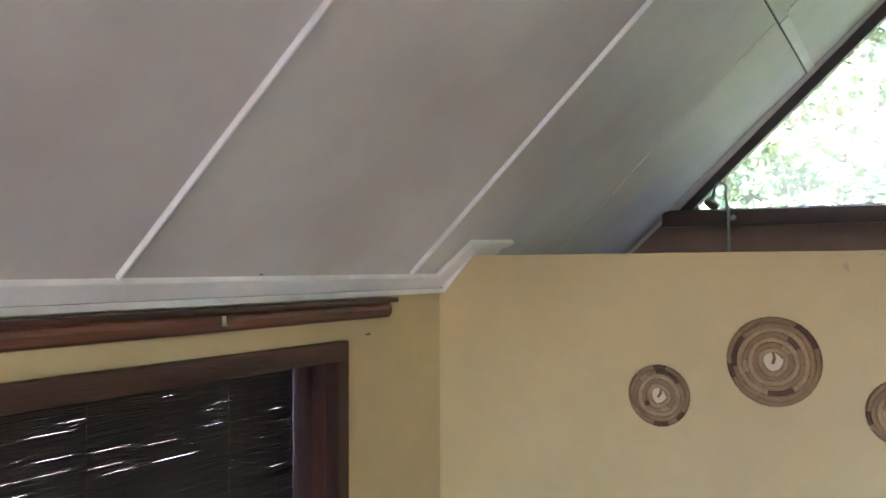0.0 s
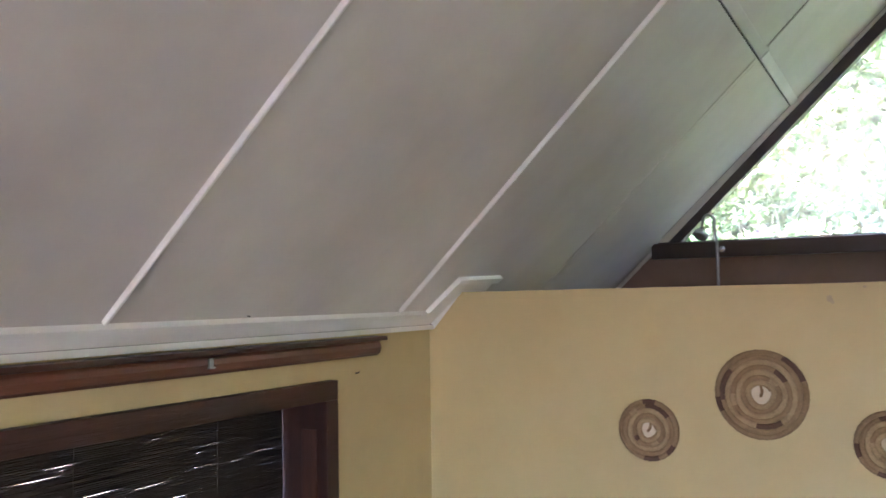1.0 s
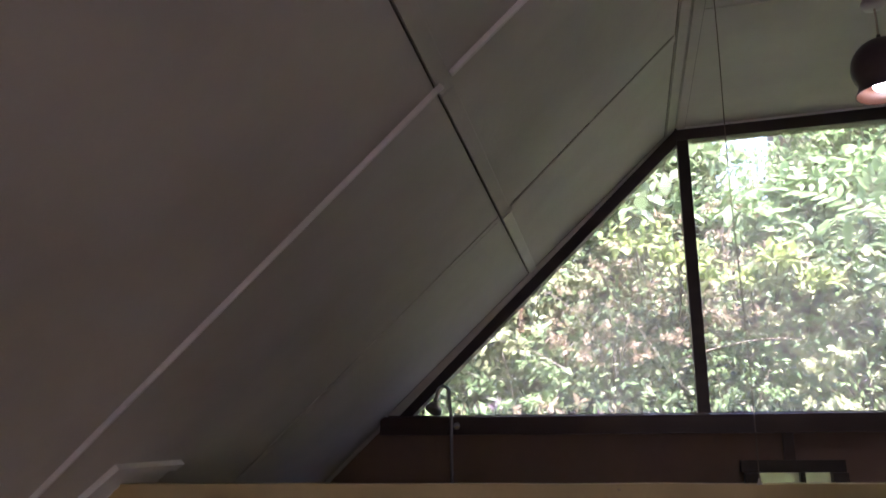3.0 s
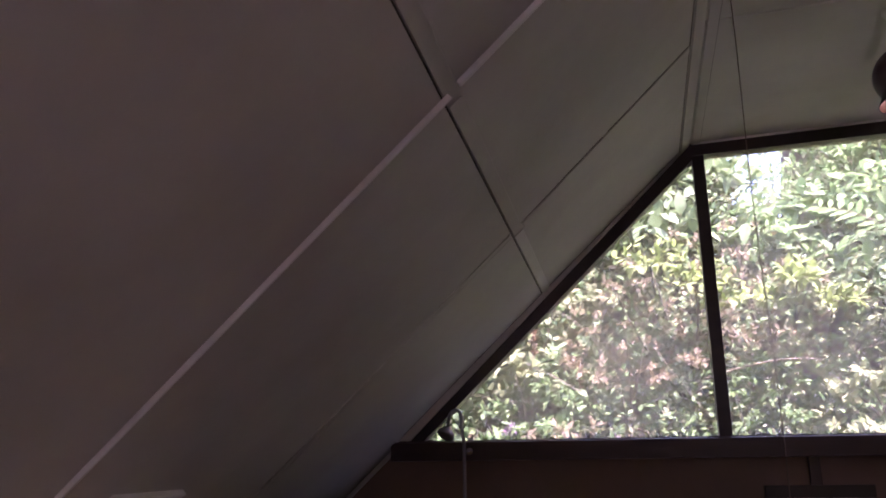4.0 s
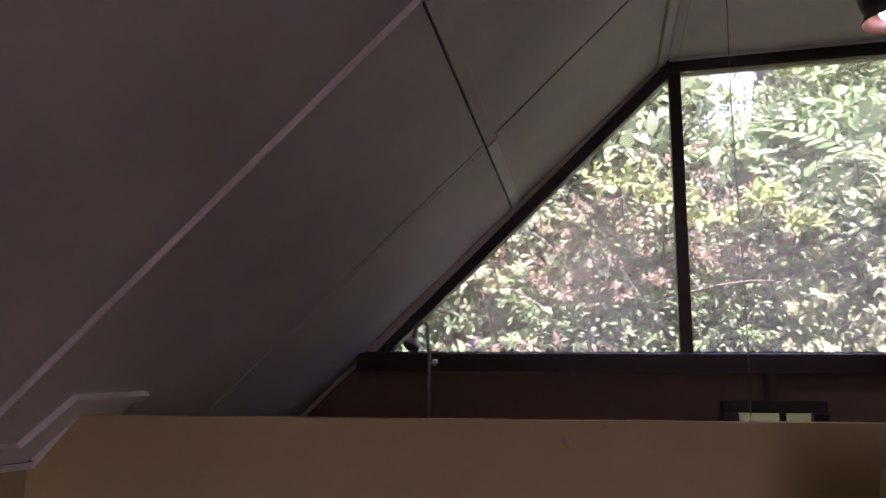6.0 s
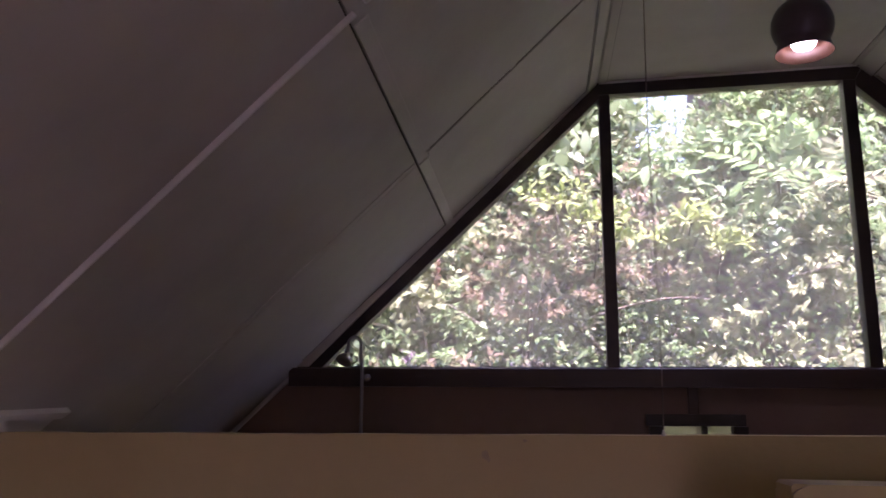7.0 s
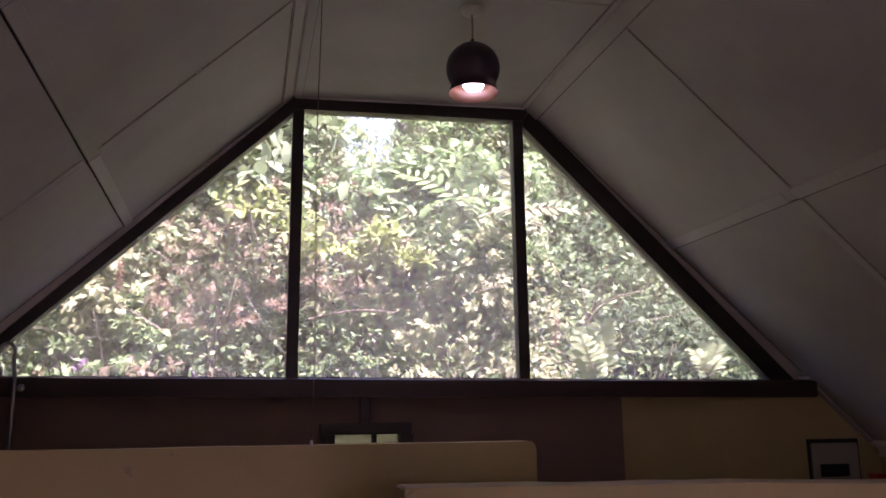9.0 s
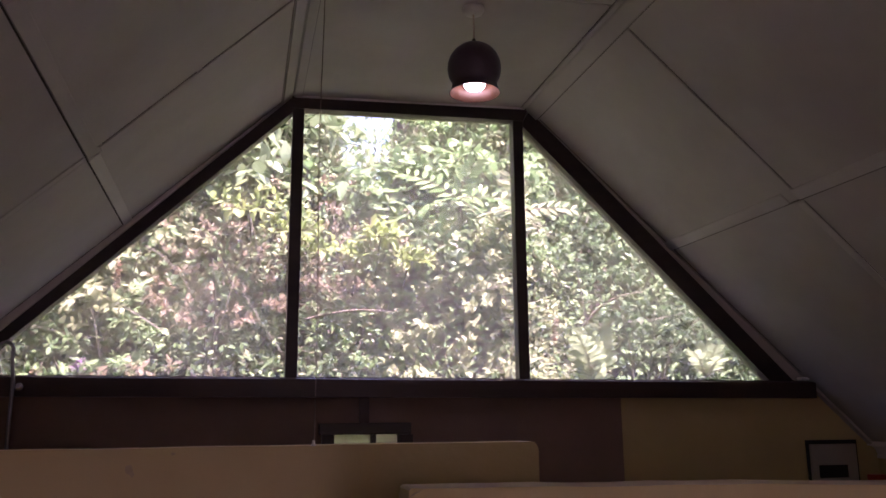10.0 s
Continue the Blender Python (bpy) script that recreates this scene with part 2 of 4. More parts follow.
def bar(p, q, across, width, depth, bevel=0.003):
    """A straight bar from p to q: width along 'across', depth at right angles to both, centred on the line."""
    p, q, across = Vector(p), Vector(q), Vector(across).normalized()
    along = (q - p).normalized()
    up = along.cross(across).normalized()
    bm = bmesh.new()
    L = (q - p).length
    add_box(bm, (0, -width / 2, -depth / 2), (L, width / 2, depth / 2), bevel)
    bm.transform(Matrix(((along.x, across.x, up.x, p.x), (along.y, across.y, up.y, p.y), (along.z, across.z, up.z, p.z), (0, 0, 0, 1))))
    return bm


def tube(points, radius, sides=8, closed=False, cap=True, flat=1.0):
    """A round tube along points; radius may be a list. flat squeezes it along y."""
    bm = bmesh.new()
    rings = []
    n = len(points)
    pts = [Vector(p) for p in points]
    ref = None
    for i, p in enumerate(pts):
        a, b = (pts[(i - 1) % n], pts[(i + 1) % n]) if closed else (pts[max(i - 1, 0)], pts[min(i + 1, n - 1)])
        d = (b - a).normalized()
        if ref is None:
            ref = Vector((0, 1, 0)) if abs(d.y) < 0.9 else Vector((1, 0, 0))
        u = d.cross(ref).normalized()
        w = d.cross(u).normalized()
        ref = u.cross(d).normalized()
        r = radius[i] if isinstance(radius, (list, tuple)) else radius
        rings.append([bm.verts.new(p + (u * math.cos(k * 2 * math.pi / sides) + w * math.sin(k * 2 * math.pi / sides) * flat) * r) for k in range(sides)])
    for i in range(n if closed else n - 1):
        s, e = rings[i], rings[(i + 1) % n]
        for k in range(sides):
            bm.faces.new((s[k], s[(k + 1) % sides], e[(k + 1) % sides], e[k]))
    if cap and not closed:
        bm.faces.new(rings[0][::-1])
        bm.faces.new(rings[-1])
    return bm


def lathe(profile, steps=32):
    """Turn (radius, z) pairs round the z axis."""
    bm = bmesh.new()
    rings = [[bm.verts.new((r * math.cos(2 * math.pi * k / steps), r * math.sin(2 * math.pi * k / steps), z)) for k in range(steps)] for r, z in profile]
    for s, e in zip(rings, rings[1:]):
        for k in range(steps):
            bm.faces.new((s[k], s[(k + 1) % steps], e[(k + 1) % steps], e[k]))
    return bm


# ---- the plan ----
K_L, K_R = -2.542, 2.715             # knee walls
Y_B = -8.0                           # the room's far end, behind the walk
Z_C, Z_CR = 3.455, 3.492             # flat ceiling, at its two edges: it hangs a little
SL, SR = 1.059, 1.092                # metres sideways for one metre of fall
XL0, XR0 = -0.600, 0.668             # where the slopes meet the flat ceiling


def xl(z):
    return XL0 - (Z_C - z) * SL


def xr(z):
    return XR0 + (Z_CR - z) * SR


def flat_z(x):
    return Z_C + (Z_CR - Z_C) * (x - XL0) / (XR0 - XL0)


def part_y(x):
    return -1.814 + 0.019 * x


# ---- structure ----
floor = tagged(part("floor", box((K_L - 0.3, Y_B - 0.2, -0.15), (K_R + 0.3, 0.2, 0.0)), FLOORM), "worn grey-brown cement floor of the attic room", "floor", kind="structure")

# ceilings: sheets with narrow joints between them, over a dark backing
NL = Vector((1, 0, -SL)).normalized()     # from the left slope into the room
NR = Vector((-1, 0, -SR)).normalized()


def slope_sheet(bm, side, z0, z1, y0, y1, lift0, lift1, mi=0, lean=0.0):
    """A sheet lying on a slope, between two heights and two lengths, from lift0 to lift1 metres into the room."""
    f, n = (xl, NL) if side < 0 else (xr, NR)
    vs = []
    for z, y in ((z0, y0), (z0, y1), (z1, y1), (z1, y0)):
        if side < 0 and abs(z - Z_JL) < 0.08:      # the joint of the left slope is not quite level
            z -= 0.007 * (y + 1.0)
        base = Vector((f(z), y + lean * (z - 1.69), z))
        vs.append((bm.verts.new(base + n * lift0), bm.verts.new(base + n * lift1)))
    fs = [[v[0] for v in vs], [v[1] for v in vs]] + [[vs[i][0], vs[(i + 1) % 4][0], vs[(i + 1) % 4][1], vs[i][1]] for i in range(4)]
    for q in fs:
        bm.faces.new(q).material_index = mi


Z_JL, Z_JR = 2.739, 2.728
YJ_L = [-1.072, -2.200, -3.440, -4.68, -5.92, -7.16]
YJ_R = [-1.128, -2.325, -3.545, -4.765, -5.985, -7.205]


def slope(side, zj, yj, zlow):
    bm = bmesh.new()
    ztop = Z_C if side < 0 else Z_CR
    ys = [0.02] + yj + [Y_B]
    for a, b in zip(ys, ys[1:]):
        for z0, z1 in ((zlow, zj - 0.003), (zj + 0.003, ztop + 0.01)):
            slope_sheet(bm, side, z0, z1, a - (0.003 if a > -2 else 0.0), b + (0.003 if b > -2 else 0.0), -0.012, 0.0)
    slope_sheet(bm, side, zlow - 0.06, ztop + 0.05, 0.2, Y_B - 0.2, -0.12, -0.012, 1)
    return bm


tagged(part("ceiling_slope_left", slope(-1, Z_JL, YJ_L, 1.60), [CEIL, GAP]), "white painted sloping ceiling of large boards with narrow joints", "ceiling", kind="structure")
tagged(part("ceiling_slope_right", slope(1, Z_JR, YJ_R, 1.60), [CEIL, GAP]), "white painted sloping ceiling opposite, of large boards", "ceiling", kind="structure")

bm = bmesh.new()
for a, b in ((0.02, -1.187), (-1.193, -2.41), (-2.416, -3.63), (-3.636, -4.85), (-4.856, -6.07), (-6.076, Y_B)):
    add_box(bm, (XL0 - 0.01, b + 0.003, Z_C), (XR0 + 0.01, a, Z_C + 0.012))
add_box(bm, (XL0 - 0.12, Y_B - 0.2, Z_C + 0.012), (XR0 + 0.12, 0.2, Z_C + 0.12), mi=1)
for v in bm.verts:
    v.co.z += flat_z(v.co.x) - Z_C
tagged(part("ceiling_flat", bm, [CEIL, GAP]), "narrow flat white ceiling between the two slopes", "ceiling", kind="structure")


def slope_strip(name, side, z0, z1, y0, y1, lift=0.008, lean=0.0, paint=None):
    bm = bmesh.new()
    slope_sheet(bm, side, z0, z1, y0, y1, 0.0005, lift, 0, lean)
    bmesh.ops.bevel(bm, geom=bm.edges[:], offset=0.002, segments=1, affect="EDGES")
    return tagged(part(name, bm, paint or CEIL), "white painted cover strip over a ceiling joint", "ceiling strip", "ceiling strips", "structure")


def dark_line(side, z0, z1, y0, y1, lift=0.0014, lean=0.0):
    """A thin dark sheet along a strip's edge: an open, dirty joint, and a batten's painted shade."""
    bm = bmesh.new()
    slope_sheet(bm, side, z0, z1, y0, y1, 0.0002, lift, 0, lean)
    return tagged(part("ceiling_dark_line", bm, JOINT_SHADE), "dark joint or painted shade line beside a ceiling strip", "ceiling joint", "ceiling joints", "structure")


# strips that run up the left slope
for y, w, lean in ((-3.448, 0.021, 0.070), (-2.180, 0.021, -0.020), (-4.66, 0.045, 0.02), (-5.90, 0.045, 0.02)):
    # narrow bright edge here and above the joint: caught light as whiter paint
    slope_strip("ceiling_strip", -1, 1.69, Z_JL + 0.012, y - w, y - w + 0.009, 0.018, lean, TRIM_LIT)
    slope_strip("ceiling_strip", -1, 1.69, Z_JL + 0.008, y - w + 0.0093, y, 0.007, lean)
    # shade on the batten's far side, drawn as a thin dark sheet
    dark_line(-1, 1.70, Z_JL - 0.01, y + 0.0002, y + 0.0035, 0.0012, lean)
    slope_strip("ceiling_strip", -1, Z_JL + 0.035, Z_C - 0.03, y - w - 0.012, y - w + 0.002, 0.016, lean, TRIM_LIT)
slope_strip("ceiling_strip", -1, 1.62, Z_JL - 0.006, -1.068, -1.028, 0.0015)
slope_strip("ceiling_strip", -1, Z_JL + 0.04, Z_C - 0.05, -0.986, -0.932, 0.005, -0.075)
# strips along the joint of the left slope
for a, b in ((-0.01, -1.02), (-1.075, -2.16), (-2.23, -3.41), (-3.48, -4.64), (-4.72, -5.88), (-5.96, -7.9)):
    slope_strip("ceiling_strip", -1, Z_JL + 0.001, Z_JL + 0.034, b, a, 0.006, 0.0, BAND if a > -0.5 else None)
# the right slope
for y in YJ_R:
    slope_strip("ceiling_strip", 1, 1.62, Z_JR - 0.006, y + 0.003, y + 0.045, 0.005, 0.0, BAND)
    slope_strip("ceiling_strip", 1, Z_JR + 0.045, Z_CR - 0.065, y + 0.003, y + 0.050, 0.006)
for a, b in ((-0.01, -1.05), (-1.115, -2.27), (-2.335, -3.49), (-3.555, -4.70), (-4.78, -7.9)):
    slope_strip("ceiling_strip", 1, Z_JR + 0.002, Z_JR + 0.042, b, a, 0.007, 0.0, BAND)
# boards that cover the two edges of the flat ceiling
for name, side, za, zb in (("ceiling_strip", -1, Z_C - 0.045, Z_C - 0.004), ("ceiling_strip", 1, Z_CR - 0.058, Z_CR - 0.004)):
    slope_strip(name, side, za, zb, Y_B, -0.01, 0.010)
for x0, x1 in ((XL0 + 0.012, XL0 + 0.052), (XR0 - 0.03, XR0 - 0.006)):
    zc = flat_z((x0 + x1) / 2) - 0.0006
    tagged(part("ceiling_strip", box((x0, Y_B, zc - 0.009), (x1, -0.01, zc - 0.0005), 0.002), CEIL), "white painted cover strip over a ceiling joint", "ceiling strip", "ceiling strips", "structure")

dark_line(-1, Z_JL + 0.05, 3.08, -0.9945, -0.9865, 0.0014, -0.075)
dark_line(-1, 3.10, Z_C - 0.055, -0.992, -0.9865, 0.0014, -0.075)
dark_line(-1, Z_C - 0.0500, Z_C - 0.0460, Y_B, -0.03)
dark_line(1, Z_CR - 0.0625, Z_CR - 0.0585, Y_B, -0.03)
dark_line(1, Z_JR + 0.05, Z_CR - 0.07, -1.1315, -1.1255)
dark_line(1, 1.75, Z_JR - 0.01, -1.1290, -1.1255)
dark_line(1, Z_JR - 0.0025, Z_JR + 0.0015, -7.9, -0.03)
for side in (-1, 1):
    dark_line(side, 2.06, Z_C - 0.03, -0.043, -0.032)
for x0, x1 in ((XL0 + 0.0525, XL0 + 0.0555), (XR0 - 0.0345, XR0 - 0.0305)):
    tagged(part("ceiling_dark_line", box((x0, Y_B, flat_z(x0) - 0.0016), (x1, -0.03, flat_z(x0) - 0.0002)), JOINT_SHADE), "dark joint or painted shade line beside a ceiling strip", "ceiling joint", "ceiling joints", "structure")

# left knee wall with its window opening
WIN_Y0, WIN_Y1, WIN_Z0, WIN_Z1 = -4.60, -2.507, 0.35, 1.461
bm = bmesh.new()
T = 0.24
add_box(bm, (K_L - T, WIN_Y1, 0), (K_L, 0.2, 1.72))
add_box(bm, (K_L - T, Y_B, 0), (K_L, WIN_Y0, 1.72))
add_box(bm, (K_L - T, WIN_Y0, 0), (K_L, WIN_Y1, WIN_Z0))
add_box(bm, (K_L - T, WIN_Y0, WIN_Z1), (K_L, WIN_Y1, 1.72))
tagged(part("wall_west", bm, YELLOW), "yellow painted knee wall under the slope", "wall", kind="structure")
tagged(part("wall_east", box((K_R, Y_B, 0), (K_R + 0.2, 0.2, 1.75)), YELLOW), "yellow painted knee wall", "wall", kind="structure")

# far end wall behind the walk, unseen; its opening is added for light
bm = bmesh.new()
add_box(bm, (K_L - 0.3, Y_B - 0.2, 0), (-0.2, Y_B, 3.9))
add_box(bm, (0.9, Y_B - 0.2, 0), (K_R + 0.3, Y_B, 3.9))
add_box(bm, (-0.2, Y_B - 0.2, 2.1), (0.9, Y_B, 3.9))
tagged(part("wall_south", bm, YELLOW), "unseen yellow painted end wall with an opening added for light", "wall", kind="structure")

# gable wall below the big window
Z_S, Z_SB = 2.030, 1.934
bm = bmesh.new()
bx0, bx1, bz0, bz1 = -0.395, 0.015, 1.25, 1.79
for lo, hi in (((K_L - 0.2, 0.0, 0), (bx0, 0.14, Z_SB)), ((bx1, 0.0, 0), (1.154, 0.14, Z_SB)), ((bx0, 0.0, 0), (bx1, 0.14, bz0)), ((bx0, 0.0, bz1), (bx1, 0.14, Z_SB))):
    add_box(bm, lo, hi)
add_box(bm, (1.154, 0.0, 0), (K_R + 0.2, 0.14, Z_SB), mi=1)
tagged(part("wall_north", bm, [BROWN, YELLOW]), "gable wall painted dark brown, yellow at one end", "wall", kind="structure")
bm = bmesh.new()
add_prism(bm, [(xl(1.9) - 0.35, 1.9), (xl(2.03) + 0.02, 1.9), (xl(2.03) + 0.02, 2.03), (xl(Z_C) - 0.01, Z_C + 0.005), (xr(Z_CR) + 0.01, Z_CR + 0.005), (xr(2.03) - 0.02, 2.03), (xr(2.03) - 0.02, 1.9), (xr(1.9) + 0.35, 1.9), (xr(1.9) + 0.35, 3.9), (xl(1.9) - 0.35, 3.9)], "y", 0.06, 0.14)
tagged(part("gable_trim", bm, BROWN), "dark brown gable boards round the big window", "gable", kind="structure")

# partition between the room and the bathroom
bm = bmesh.new()
x0, x1, th, r = K_L, 0.028, 0.11, 0.018
Z_P = 1.758                          # its top at the free end
prof = [(x0, 0.0), (x1, 0.0)] + [(x1 - r + r * math.cos(a), Z_P - r + r * math.sin(a)) for a in np.linspace(0, math.pi / 2, 6)]
n = 30
for i in range(1, n):
    x = x1 - r + (x0 - x1 + r) * i / n
    prof.append((x, Z_P - 0.004 * i / n + 0.004 * noise.noise(Vector((x * 2.3, 0, 3))) + 0.002 * noise.noise(Vector((x * 11, 0, 3)))))
prof.append((x0, Z_P - 0.004))
add_prism(bm, prof, "y", 0.0, th)
top_es = [e for e in bm.edges if all(v.co.z > 1.5 for v in e.verts) and e.calc_length() < 0.2 and abs(e.verts[0].co.y - e.verts[1].co.y) < 1e-4]
bmesh.ops.bevel(bm, geom=top_es, offset=0.006, segments=2, affect="EDGES")
for v in bm.verts:
    v.co.y += part_y(v.co.x)
partition = tagged(part("partition_wall", bm, YELLOW), "low yellow painted partition wall with a rounded end", "partition wall", kind="structure")

def scuff(x, z, w, h, turn, seed):
    """A thin smear of grime on the partition's face."""
    rg_ = random.Random(seed)
    ring = []
    for i in range(14):
        a = 2 * math.pi * i / 14
        k = 1 + rg_.uniform(-0.25, 0.25)
        px, pz = w * math.cos(a) * k, h * math.sin(a) * k
        ring.append((x + px * math.cos(turn) - pz * math.sin(turn), z + px * math.sin(turn) + pz * math.cos(turn)))
    bm = prism(ring, "y", part_y(x) - 0.0012, part_y(x) + 0.001)
    return tagged(part("scuff_mark", bm, GRIME), "small grey-brown scuff on the yellow partition", "stain", "scuffs on the partition")


scuff(-1.048, 1.703, 0.009, 0.016, 0.5, 1)
scuff(-0.948, 1.742, 0.005, 0.004, 0.1, 2)

# second, nearer partition
bm = bmesh.new()
prof = [(-0.46, 0.0), (2.3, 0.0), (2.3, 1.689)] + [(x, 1.691 + 0.004 * noise.noise(Vector((x * 3.1, 1, 0))) + 0.003 * noise.noise(Vector((x * 13, 1, 0)))) for x in np.linspace(2.2, -0.43, 34)] + [(-0.455, 1.690), (-0.460, 1.685)]
add_prism(bm, prof, "y", -2.42, -2.30)
es = [e for e in bm.edges if all(v.co.z > 1.5 for v in e.verts) and e.calc_length() < 0.2 and abs(e.verts[0].co.y - e.verts[1].co.y) < 1e-4]
bmesh.ops.bevel(bm, geom=es, offset=0.010, segments=2, affect="EDGES")
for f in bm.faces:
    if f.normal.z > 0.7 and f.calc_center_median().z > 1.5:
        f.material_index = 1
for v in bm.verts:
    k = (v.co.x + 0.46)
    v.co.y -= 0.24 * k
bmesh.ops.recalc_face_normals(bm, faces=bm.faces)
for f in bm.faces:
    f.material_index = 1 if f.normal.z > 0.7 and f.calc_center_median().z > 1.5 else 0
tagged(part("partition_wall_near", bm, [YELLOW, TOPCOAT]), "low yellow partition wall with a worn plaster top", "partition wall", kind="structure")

# ---- cornices ----
def cornice_profile(h=0.085):
    """From the wall's lower edge to the ceiling's, seen end on: (out, up) pairs."""
    pts = [(0.0, 0.0), (0.014, 0.0), (0.016, 0.012), (0.010, 0.018), (0.012, 0.028)]
    pts += [(0.016 + 0.050 * (1 - math.cos(a)), 0.030 + 0.040 * math.sin(a)) for a in np.linspace(0.2, 1.45, 6)]
    return pts + [(0.070, 0.070), (0.074, 0.085), (0.074, 0.094), (0.0, 0.094)]


cp = cornice_profile()
bm = prism([(K_R - o, 1.585 + u) for o, u in cp], "y", Y_B, -0.0005)
tagged(part("cornice_east", bm, TRIM_LIT), "white moulded cornice along the top of the knee wall", "cornice", kind="structure")


def on_slope(z, y):
    return Vector((xl(z), y, z))


# the west cornice follows the knee wall, climbs the slope beside the partition and ends level above it
PY = part_y(K_L)
stations = [   # lower edge, hidden corner, upper edge, outer edge of the bead
    (Vector((K_L, Y_B, 1.603)), Vector((K_L, Y_B, 1.622)), on_slope(1.672, Y_B), on_slope(1.684, Y_B)),
    (Vector((K_L, PY - 0.0005, 1.607)), Vector((K_L, PY, 1.622)), on_slope(1.672, -1.985), on_slope(1.684, -1.998)),
    (Vector((-2.400, PY - 0.0005, 1.742)), on_slope(1.750, PY), on_slope(1.800, -1.953), on_slope(1.813, -1.968)),
    (Vector((-2.395, -1.668, 1.746)), on_slope(1.750, -1.668), on_slope(1.804, -1.646), on_slope(1.824, -1.632)),
]
bm = bmesh.new()
rows = []
for q, c, p, o in stations:
    mid = c * 0.55 + (p + q) * 0.225
    lip = NL * 0.010
    if c.x < K_L + 0.01:      # a flat fascia and a step, along the knee wall
        pts = [q, q + Vector((0.022, 0, -0.001)), q + Vector((0.022, 0, 0.018)), q + Vector((0.009, 0, 0.021)), q + Vector((0.013, 0, 0.027))]
    else:
        pts = [q, q + Vector((0.003, -0.005, -0.002)), q + Vector((0.0, -0.007, 0.006)), q * 0.94 + p * 0.06 + NL * 0.003, q * 0.9 + p * 0.1 + NL * 0.003]
    for s_ in (0.35, 0.48, 0.6, 0.72, 0.86):
        pts.append(q * (1 - s_) ** 2 + mid * (2 * s_ * (1 - s_)) + p * s_ * s_ + NL * 0.003)
    pts += [p + NL * 0.005, p + NL * 0.020, o + NL * 0.020, o]
    rows.append([bm.verts.new(v) for v in pts])
for a_, b_ in zip(rows, rows[1:]):
    for k in range(len(a_) - 1):
        # the step's ledge and recess are coloured dark for the shade lying there
        bm.faces.new((a_[k], a_[k + 1], b_[k + 1], b_[k])).material_index = 1 if k in (2, 3) and a_ is rows[0] else 0
bm.faces.new(rows[-1])
bm.faces.new(rows[0][::-1])
tagged(part("cornice_west", bm, [TRIM_LIT, JOINT_SHADE]), "white moulded cornice climbing from the knee wall onto the partition", "cornice", kind="structure")

# ---- the big gable window ----
win = tagged(empty("window_gable", (0, 0, Z_S)), "large trapezoid window with dark wooden frame and panes hazed for glare", "window", kind="structure")
win_inv = Matrix.Translation((0, 0, -Z_S))


def wpart(name, bm, material, parent=win, label=""):
    bm.transform(win_inv)
    return part(name, bm, material, parent, label)


def dprism(outline, y0=-0.02, y1=0.06):
    return prism(outline, "y", y0, y1)


A_L, A_R = -0.563, 0.619     # middles of the two posts
hw = 0.029
zt, ztr = 3.389, 3.416        # underside of the head at the two posts
Z_F = Z_S - 0.03              # foot of posts and panes, let into the sill
GL, GR = -1.980, 2.028        # lower corners of the glass
TL, TR = 3.366, 3.384         # upper corners of the two side panes
oR = lambda z: 0.688 + (3.470 - z) * 1.033   # outer edge of the right raking bar
oL = lambda z: XL0 + 0.020 - (Z_C - z) * 1.030
sill = prism([(-0.065, Z_SB), (-0.065, Z_S - 0.012), (-0.055, Z_S - 0.006), (-0.03, Z_S - 0.004), (-0.03, Z_S), (0.10, Z_S), (0.10, Z_SB)], "x", -2.135, 2.300)
for v in sill.verts:          # the beam sags towards its right end
    v.co.z -= 0.017 * (v.co.x + 2.0) / 4.3
wpart("window_sill", sill, SILLW, label="heavy dark stained sill beam")
head = wpart("frame_head", dprism([(A_L - hw, zt), (A_R + hw, ztr + 0.001), (XR0 + 0.02, Z_CR - 0.001), (XL0 - 0.005, Z_C - 0.001)]), FRAME)
wpart("frame_post", box((A_L - hw, -0.018, Z_F), (A_L + hw, 0.055, zt), 0.003), FRAME)
wpart("frame_post", box((A_R - hw, -0.018, Z_F), (A_R + hw, 0.055, ztr), 0.003), FRAME)
wpart("frame_rake", dprism([(oL(Z_F), Z_F), (GL - 0.03, Z_F), (A_L - hw, TL), (A_L - hw, zt), (XL0 + 0.010, Z_C - 0.004)]), FRAME)
wpart("frame_rake", dprism([(oR(Z_F), Z_F), (0.690, Z_CR - 0.010), (A_R + hw, ztr), (A_R + hw, TR), (GR + 0.03, Z_F)]), FRAME)
for outline in ([(GL - 0.06, Z_F), (A_L - 0.001, Z_F), (A_L - 0.001, TL + 0.02)], [(A_L + 0.001, Z_F), (A_R - 0.001, Z_F), (A_R - 0.001, ztr + 0.01), (A_L + 0.001, zt + 0.01)], [(A_R + 0.001, Z_F), (GR + 0.06, Z_F), (A_R + 0.001, TR + 0.02)]):
    ob = wpart("pane", dprism(outline, 0.020, 0.024), GLASS)
    ob.visible_shadow = False
wpart("rake_filler", dprism([(oR(Z_F) + 0.001, Z_F + 0.002), (xr(Z_F) + 0.02, Z_F + 0.002), (0.712, Z_CR - 0.022)], -0.014, 0.058), PLATE, label="grey filler strip between frame and ceiling")
wpart("rake_filler", dprism([(oL(Z_S) - 0.001, Z_S + 0.002), (xl(Z_S) - 0.02, Z_S + 0.002), (XL0 + 0.006, Z_C - 0.004)], -0.024, 0.058), CEIL, label="pale filler strip between frame and ceiling")
# narrow bead along the head and rakes
def bead(p, q):
    b = bar(p, q, (0, 1, 0), 0.012, 0.009, 0.002)
    return wpart("bead", b, TRIM_LIT, head, label="thin pale bead against the ceiling")


bead((XL0 + 0.02, -0.027, Z_C - 0.006), (XR0 - 0.01, -0.027, Z_CR - 0.006))

